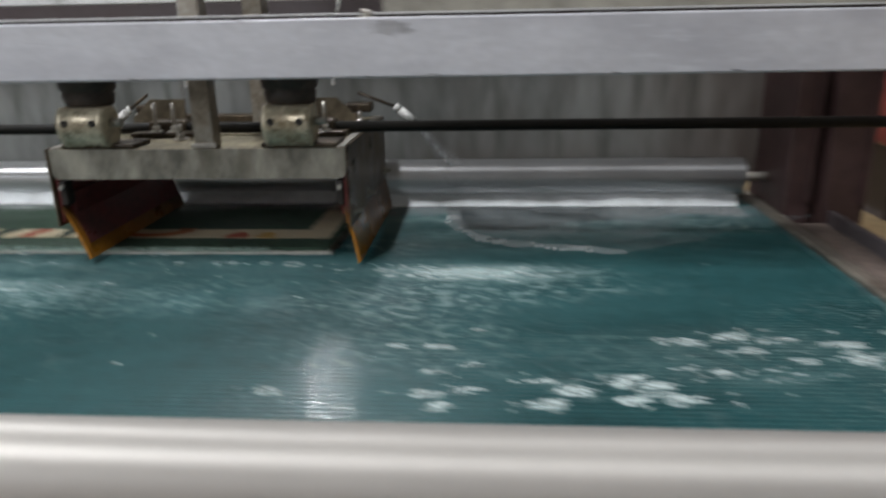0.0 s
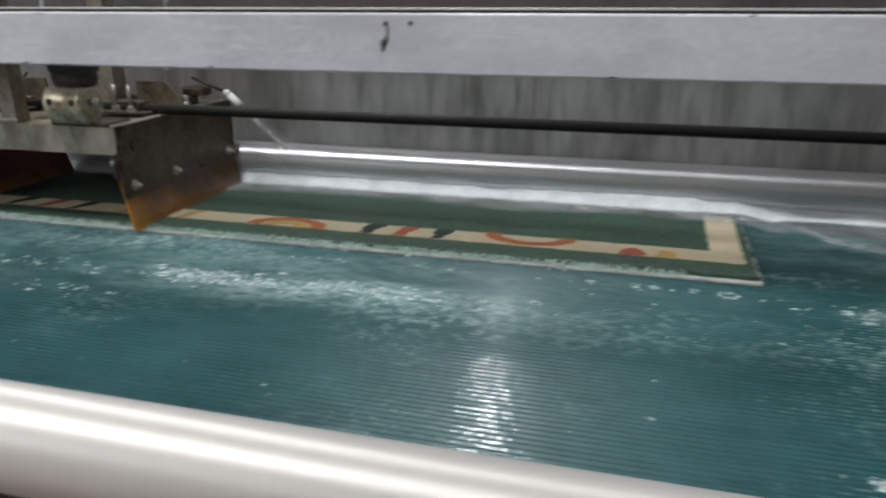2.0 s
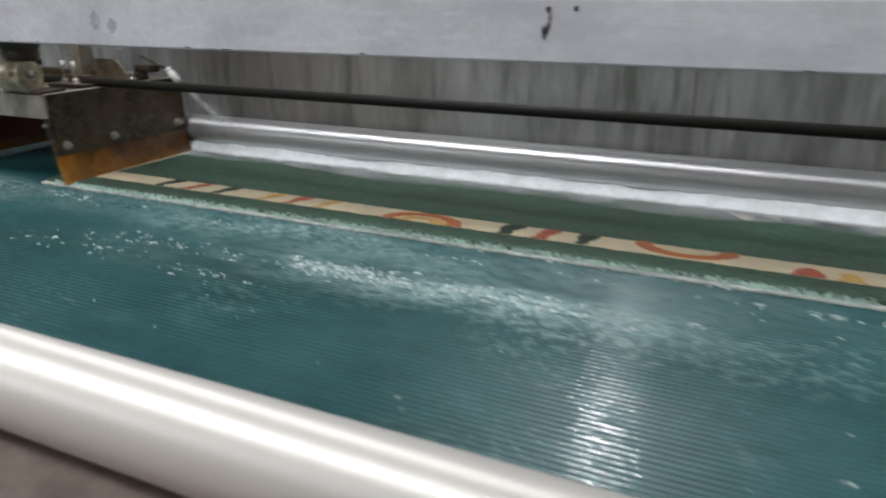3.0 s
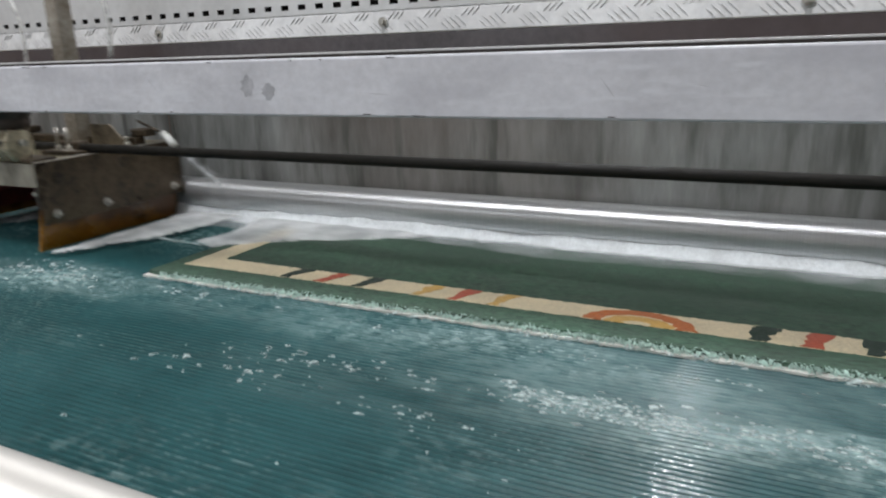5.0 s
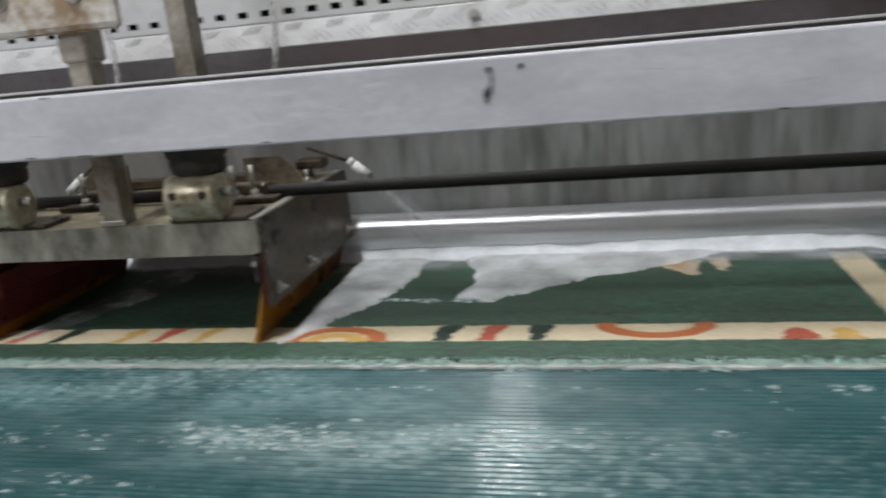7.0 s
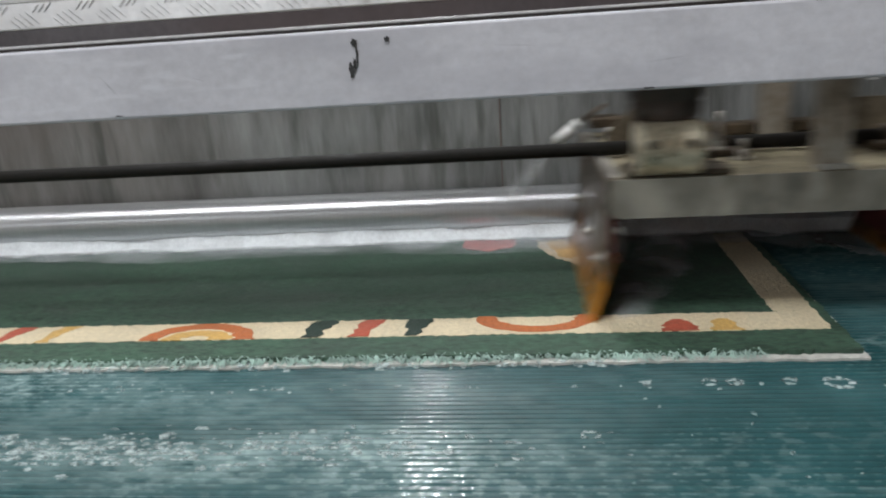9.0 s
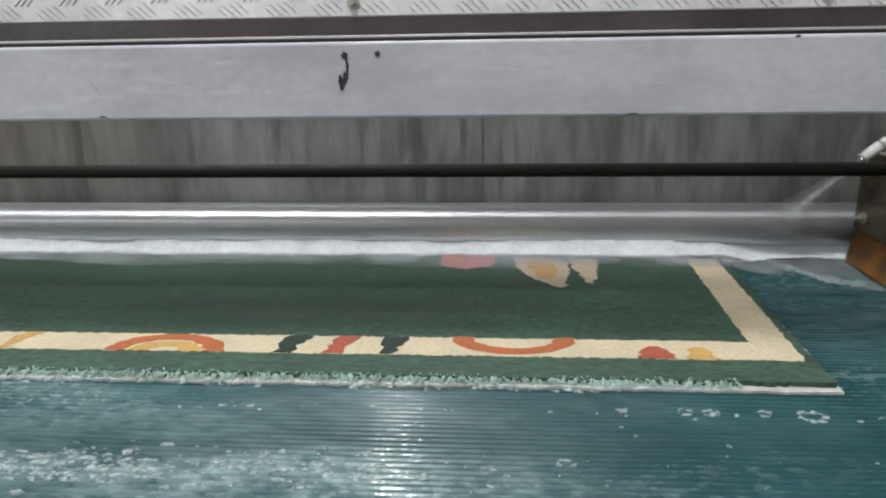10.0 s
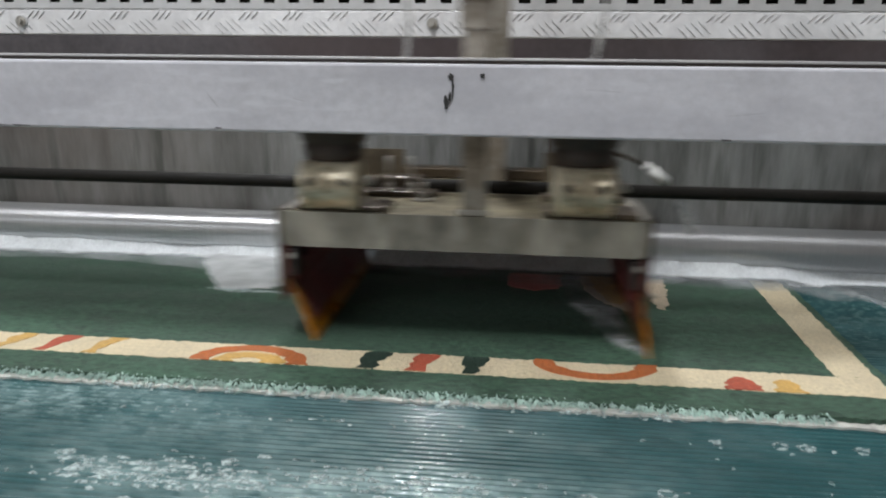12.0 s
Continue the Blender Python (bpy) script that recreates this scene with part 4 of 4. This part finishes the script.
part("edge_flange", make(box, -0.014, -0.001, YF + 0.006, YB - 0.004, ZT + 0.0003, ZT + 0.003, 0.0008), M_BOLT, carriage, "bright scraped edge")
part("edge_flange", make(box, -CW + 0.001, -CW + 0.014, YF + 0.006, YB - 0.004, ZT + 0.0003, ZT + 0.003, 0.0008), M_BOLT, carriage)
HINGE = 0.098
FLAPS = []
for side, x in (("r", 0.0), ("l", -CW)):
    s = 1 if side == "r" else -1
    xa, xb = (x + 0.0005, x + 0.0045) if s > 0 else (x - 0.0045, x - 0.0005)
    plate = part("end_plate", make(box, xa, xb, YF - 0.002, YB + 0.004, 0.066, ZT + 0.002, 0.0008), M_PLATE, carriage, "dark brown stained end plate")
    for y in (0.085, 0.205, 0.395):
        part("bolt", make(hexbolt, (xb if s > 0 else xa, y, 0.086), (s, 0, 0), 0.0055, 0.006, 0.008), M_BOLT, plate)
    for y, z in ((0.10, 0.155), (0.26, 0.165)):
        part("plug", make(rod, (xb if s > 0 else xa, y, z), ((xb + 0.002) if s > 0 else (xa - 0.002), y, z), 0.012, n=18), M_GREASE, plate)
    part("lining", make(box, x - s * 0.003 - 0.002, x - s * 0.003 + 0.002, YF + 0.004, YB, 0.072, ZT - 0.009), M_MAROON, carriage, "maroon rubber lining")
    # clamp at the front of the wiper
    part("clamp", make(box, x - s * 0.012 - 0.006, x - s * 0.012 + 0.006, YF + 0.001, YF + 0.022, 0.100, 0.140, 0.003), M_BLACK, carriage, "black clamp block")
    part("clamp_screw", make(rod, (x - s * 0.012, YF + 0.001, 0.130), (x - s * 0.012, YF - 0.004, 0.130), 0.004, n=12), M_BOLT, carriage)
    part("clamp_bar", make(box, x - s * 0.012 - 0.004, x - s * 0.012 + 0.004, YF + 0.022, YB - 0.01, 0.080, 0.118, 0.002), M_MAROON, carriage)

    def wiper(bm):
        """A rubber blade that hangs from its hinge and bows a little on the way down."""
        prof = [(0.0, 0.0), (0.0007, -0.03), (0.0007, -0.055), (0.0, -0.075), (-0.001, -0.0935)]
        w = 0.0045
        ys = [YF, YF + 0.12, YF + 0.24, YB]
        f = [[bm.verts.new((px - w / 2 * sgn, y, pz)) for px, pz in prof] for sgn in (1, -1) for y in ys]
        a, b = f[:4], f[4:]
        for g in (a, b):
            for i in range(3):
                for j in range(4):
                    bm.faces.new((g[i][j], g[i + 1][j], g[i + 1][j + 1], g[i][j + 1]))
        for i in (0, 3):
            for j in range(4):
                bm.faces.new((a[i][j], a[i][j + 1], b[i][j + 1], b[i][j]))
        for j in (0, 4):
            for i in range(3):
                bm.faces.new((a[i][j], b[i][j], b[i + 1][j], a[i + 1][j]))

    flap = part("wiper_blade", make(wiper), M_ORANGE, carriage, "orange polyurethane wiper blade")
    part("stiffener", make(box, -s * 0.0026 - 0.0012, -s * 0.0026 + 0.0012, YF + 0.014, YB - 0.002, -0.070, -0.004), M_MAROON, flap, "maroon stiffener")
    FLAPS.append((flap, x - s * 0.006))

part("under_plate", make(box, -CW + 0.004, -0.004, YF + 0.006, YB - 0.004, ZT - 0.008, ZT - 0.0035), M_MAROON, carriage, "dark maroon underside")

for cx in (-CW / 2 - 0.168, -CW / 2 + 0.151):
    def barrel(bm):
        """A cast round housing that lies across, with raised rims and a flat top."""
        yc, zc = YF + 0.012, ZT + 0.036
        n = 32
        rings = []
        for x, r in ((-0.037, 0.029), (-0.0355, 0.0340), (-0.029, 0.0352), (-0.0275, 0.034), (0.0275, 0.034), (0.029, 0.0352), (0.0355, 0.0340), (0.037, 0.029)):
            rings.append([bm.verts.new((cx + x, yc + 0.86 * r * math.cos(2 * math.pi * i / n), min(zc + 0.029, zc + r * math.sin(2 * math.pi * i / n)))) for i in range(n)])
        for a, b in zip(rings, rings[1:]):
            for i in range(n):
                f = bm.faces.new((a[i], a[(i + 1) % n], b[(i + 1) % n], b[i]))
                f.smooth = True
        bm.faces.new(rings[0][::-1])
        bm.faces.new(rings[-1])

    cast = part("hinge_casting", make(barrel), M_ZINC, carriage, "yellow zinc-plated round hinge casting")
    for dx in (-0.022, 0.022):
        # black disc paints the darkness of a screw hole
        part("screw_hole", make(rod, (cx + dx, YF - 0.010, ZT + 0.042), (cx + dx, YF - 0.0182, ZT + 0.042), 0.0055, n=14), M_BLACK, cast)
    part("foot", make(box, cx - 0.046, cx + 0.072, YF + 0.004, YF + 0.060, ZT + 0.0005, ZT + 0.008, 0.002), M_GREASE, cast)
    part("side_plug", make(rod, (cx + 0.037, YF + 0.012, ZT + 0.040), (cx + 0.054, YF + 0.012, ZT + 0.040), 0.007, n=6), M_BOLT, cast)

    def gaiter(bm):
        z = ZT + 0.0655
        n = 32
        last = None
        for dz, r in ((0, 0.034), (0.004, 0.038), (0.018, 0.0405), (0.021, 0.0375), (0.025, 0.0425), (0.040, 0.045), (0.10, 0.046)):
            ring = [bm.verts.new((cx + r * math.cos(2 * math.pi * i / n), YF + 0.026 + 0.8 * r * math.sin(2 * math.pi * i / n), z + dz)) for i in range(n)]
            if last:
                for i in range(n):
                    f = bm.faces.new((last[i], last[(i + 1) % n], ring[(i + 1) % n], ring[i]))
                    f.smooth = True
            last = ring
        bm.faces.new(last)

    part("gaiter", make(gaiter), M_GAITER, carriage, "greasy brown-black rubber gaiter")


def post_at(x, y, z1, w=0.037, d=0.04):
    bm = make(box, x - w / 2, x + w / 2, y, y + d, ZT + 0.0005, z1, 0.002)
    return bm


part("post", post_at(-0.220, 0.064, 0.62, 0.031, 0.032), M_POST, carriage, "square steel lifting post")
part("weld_foot", make(box, -0.240, -0.200, 0.0615, 0.0638, ZT + 0.0005, ZT + 0.008, 0.001), M_BOLT, carriage)
part("post", post_at(-0.204, 0.302, 0.62, 0.036), M_POST, carriage)
part("collar", make(box, -0.240, -0.200, 0.0595, 0.102, 0.415, 0.47, 0.004), M_POST, carriage)
part("yoke", make(box, -0.43, -0.135, 0.046, 0.0575, 0.452, 0.56, 0.009), M_YOKE, carriage, "pale yoke plate joining the posts")
part("yoke_bolt", make(hexbolt, (-0.30, 0.046, 0.50), (0, -1, 0), 0.008, 0.007), M_BOLT, carriage)
part("yoke_bolt", make(hexbolt, (-0.19, 0.046, 0.50), (0, -1, 0), 0.008, 0.007), M_BOLT, carriage)

# studs, nuts and pillow blocks along the guide rod
for x in (-0.335, -0.075):
    pb = part("pillow_block", make(box, x - 0.033, x + 0.033, 0.188, 0.222, ZT + 0.0005, ZT + 0.026, 0.006), M_GREASE, carriage, "dark greasy pillow block")
    part("base", make(box, x - 0.055, x + 0.055, 0.165, 0.225, ZT + 0.0005, ZT + 0.009, 0.002), M_GREASE, pb)
    for dx in (-0.014, 0.018):
        part("stud", make(hexbolt, (x + dx, 0.180, ZT + 0.009), (0, 0, 1), 0.0065, 0.008, 0.040), M_BOLT, pb)
for x, y in ((-0.02, 0.30), (-0.44, 0.30), (-0.295, 0.15)):
    part("nut", make(hexbolt, (x, y, ZT + 0.0005), (0, 0, 1), 0.0075, 0.010, 0.015), M_BOLT, carriage)
part("crossbar", make(box, -CW + 0.03, -0.03, 0.33, 0.36, ZT + 0.001, ZT + 0.018, 0.003), M_GREASE, carriage)
part("bracket", make(box, -0.055, -0.005, 0.34, 0.375, ZT + 0.0185, ZT + 0.036, 0.004), M_GREASE, carriage)
part("bracket", make(box, -CW + 0.005, -CW + 0.055, 0.34, 0.375, ZT + 0.0185, ZT + 0.036, 0.004), M_GREASE, carriage)



def gusset(bm, x0, x1, y, h):
    """An upright plate with a sloping top."""
    pts = [(x0, ZT + 0.0005), (x1, ZT + 0.0005), (x1, ZT + h * 0.35), (x1 - (x1 - x0) * 0.35, ZT + h), (x0, ZT + h)]
    f = [bm.verts.new((x, y, z)) for x, z in pts]
    g = [bm.verts.new((x, y + 0.005, z)) for x, z in pts]
    bm.faces.new(f)
    bm.faces.new(g[::-1])
    for i in range(len(pts)):
        bm.faces.new((f[i], g[i], g[(i + 1) % len(pts)], f[(i + 1) % len(pts)]))


part("gusset", make(gusset, -0.125, -0.025, 0.292, 0.052), M_CARR, carriage, "stained grey gusset plate")
part("gusset", make(gusset, -0.345, -0.445, 0.292, 0.052), M_CARR, carriage, "stained grey gusset plate")
for s, x in ((1, 0.0), (-1, -CW)):
    off = 0.058 if s > 0 else 0.030
    d = Vector((s * 0.74, -0.10, -0.60)).normalized()
    a = Vector((x + s * off, 0.35, 0.203)) - d * 0.013
    part("nozzle_arm", make(rod, (x - s * 0.03, 0.345, 0.245), a - d * 0.008, 0.003, n=10), M_GREASE, carriage)
    noz = part("nozzle", make(rod, a, a + d * 0.032, 0.0085, n=8), M_WHITE, carriage, "white plastic spray nozzle")
    part("collar", make(rod, a - d * 0.012, a - d * 0.002, 0.0070, n=16), M_WHITE, noz)
    part("tip", make(rod, a + d * 0.032, a + d * 0.038, 0.006, 0.003, n=14), M_BOLT, noz)
    jet = Vector((s * 0.50, 0.45, -0.74)).normalized()
    for r1, far in ((0.030, 0.165), (0.015, 0.150)):
        part("spray", make(rod, a + d * 0.034, a + d * 0.034 + jet * far, 0.002, r1, n=24, caps=False), M_MIST, noz, "thin cone of water mist")
    part("jet", make(rod, a + d * 0.034, a + d * 0.034 + jet * 0.13, 0.0022, 0.005, n=12, caps=False), M_JET, noz, "white thread of spray")


def hose(bm, pts, r):
    last = None
    n = 10
    for i, p in enumerate(pts):
        p = Vector(p)
        d = (Vector(pts[min(i + 1, len(pts) - 1)]) - Vector(pts[max(i - 1, 0)])).normalized()
        u = d.cross(Vector((0, 1, 0.01))).normalized()
        w = d.cross(u)
        ring = [bm.verts.new(p + r * (math.cos(2 * math.pi * k / n) * u + math.sin(2 * math.pi * k / n) * w)) for k in range(n)]
        if last:
            for k in range(n):
                f = bm.faces.new((last[k], last[(k + 1) % n], ring[(k + 1) % n], ring[k]))
                f.smooth = True
        last = ring


for x, bend in ((-0.070, 0.02), (-0.348, -0.012)):
    pts = [(x + bend * (i / 12) + 0.018 * (i / 12) - 0.045 * max(0.0, (i - 6) / 6) ** 3 - 0.003 * math.sin(i * 0.7), 0.32, 0.262 + 0.026 * i - 0.02 * max(0.0, (i - 8) / 4) ** 2) for i in range(13)]
    part("hose", make(hose, pts, 0.0046), M_HOSE, carriage, "clear plastic water hose")

# foam that the wipers push before them
LOBES = [(-0.005, 0.062), (0.010, 0.070), (0.040, 0.122), (0.073, 0.172), (0.102, 0.235), (0.121, 0.300), (0.134, 0.375), (0.140, 0.428), (0.205, 0.430), (0.232, 0.36), (0.236, 0.28), (0.218, 0.228),
         (0.278, 0.208), (0.345, 0.262), (0.430, 0.315), (0.53, 0.352), (0.62, 0.395), (0.68, 0.445), (-0.005, 0.445)]
wave = thing("foam_wave", make(foam_sheet, LOBES, 0.006, 9, 0.006, 0.0115), M_WAVE, "white sheet of foam pushed over the carpet", "foam", "stuff")
part("foam_line", make(foam_sheet, [(0.075, 0.222), (0.26, 0.210), (0.27, 0.220), (0.075, 0.231)], 0.002, 31, 0.006, 0.0112), M_FLECK, wave, "thin white line of foam")
part("foam_strip", make(foam_sheet, [(-CW, 0.064), (-CW + 0.030, 0.075), (-CW + 0.075, 0.150), (-CW + 0.130, 0.260), (-CW + 0.165, 0.400), (-CW + 0.09, 0.415), (-CW + 0.02, 0.20)], 0.004, 14, 0.006, 0.0110), M_SMEAR, wave, "thin strip of foam before the trailing blade")
wave_b = thing("foam_wave", make(foam_sheet, [(-0.06, 0.41), (-0.075, 0.30), (-0.10, 0.26), (-0.175, 0.25), (-0.22, 0.31), (-0.26, 0.38), (-0.29, 0.445), (0.0, 0.445)], 0.006, 19, 0.006, 0.0115), M_WAVE, "small lobe of foam pushed over the carpet", "foam", "stuff")
part("foam_strip", make(foam_sheet, [(CW + 0.010, 0.064), (CW - 0.012, 0.085), (CW - 0.050, 0.190), (CW - 0.085, 0.300), (CW - 0.110, 0.415), (CW - 0.030, 0.415), (CW + 0.002, 0.20)], 0.004, 15, 0.006, 0.0110), M_SMEAR, wave_b, "thin strip of foam before the trailing blade")
part("foam_line", make(foam_sheet, [(-0.20, 0.246), (-0.02, 0.236), (-0.01, 0.246), (-0.20, 0.258)], 0.002, 32, 0.006, 0.0112), M_FLECK, wave_b, "thin white line of foam")


def motions():
    """The belt creeps forward; the carriage sweeps from side to side; its blades trail."""
    def ride(t):
        return pose(0, -SPEED * t, 0)

    for ob in (belt, carpet, foam_flecks):
        walk(ob, [(t, ride(t)) for t in (0.0, 3.0, 6.0, 9.0, 12.0)])

    # the film drifts along the bank and draws back under the roller
    walk(foam_film, [(t, pose(dx, dy - SPEED * min(t, 1.6), 0)) for t, dx, dy in ((0.0, 0.15, 0), (0.5, 0.0, 0), (1.0, 0.02, 0.05), (1.6, 0.05, 0.15), (12.0, 0.05, 0.15))])
    # seconds and the carriage's place
    SWEEP = [(0.0, 0.587), (0.5, 0.311), (1.0, 0.040), (1.5, -0.235), (2.0, -0.511), (2.5, -0.790), (3.0, -1.056), (3.5, -1.315), (3.9, -1.531),
             (4.15, -1.660), (4.36, -1.728), (4.6, -1.630), (4.9, -1.469), (5.5, -1.147), (6.0, -0.877), (6.5, -0.606), (7.0, -0.337), (7.5, -0.068), (8.0, 0.202),
             (8.5, 0.472), (9.0, 0.742), (9.5, 1.009), (9.8, 1.165), (10.03, 1.236), (10.25, 1.170), (10.5, 1.046), (11.0, 0.780), (11.5, 0.512), (12.0, 0.243)]
    walk(carriage, [(t, pose(x, 0, 0)) for t, x in SWEEP])
    # blades lean to the side they come from
    LEAN = [(0.0, -20), (2.0, -20), (4.0, -20), (4.36, 0), (4.7, 16), (5.5, 16), (7.5, 16), (9.6, 16), (10.03, 8), (10.25, 0), (10.5, -8), (11.0, -20), (12.0, -20)]
    for (flap, x), ease in zip(FLAPS, (0.62, 1.08)):
        walk(flap, [(t, pose(x, 0, HINGE, 0, a * (ease if a < 0 else 1), 0)) for t, a in LEAN])
    place = dict(SWEEP)
    # foam waits under the roller, wells out as the carriage turns, and runs before it
    tuck = (0.38, -0.012)
    x = place[4.36] + 0.01
    push = [(0.0, pose(x, tuck[0], tuck[1])), (4.1, pose(x, tuck[0], tuck[1]))]
    push += [(t, pose(place[t] + 0.01, 0, 0)) for t in (4.9, 5.5, 6.0, 6.5, 7.0, 7.5, 8.0, 8.5, 9.0, 9.5, 9.8, 10.03)]
    walk(wave, push + [(10.25, pose(1.246, 0, 0)), (12.0, pose(1.246, 0, 0))])
    x = place[10.03] - CW
    back_push = [(0.0, pose(x, tuck[0], tuck[1])), (9.9, pose(x, tuck[0], tuck[1]))]
    walk(wave_b, back_push + [(t, pose(place[t] - CW, 0, 0)) for t in (11.0, 11.5, 12.0)])


motions()
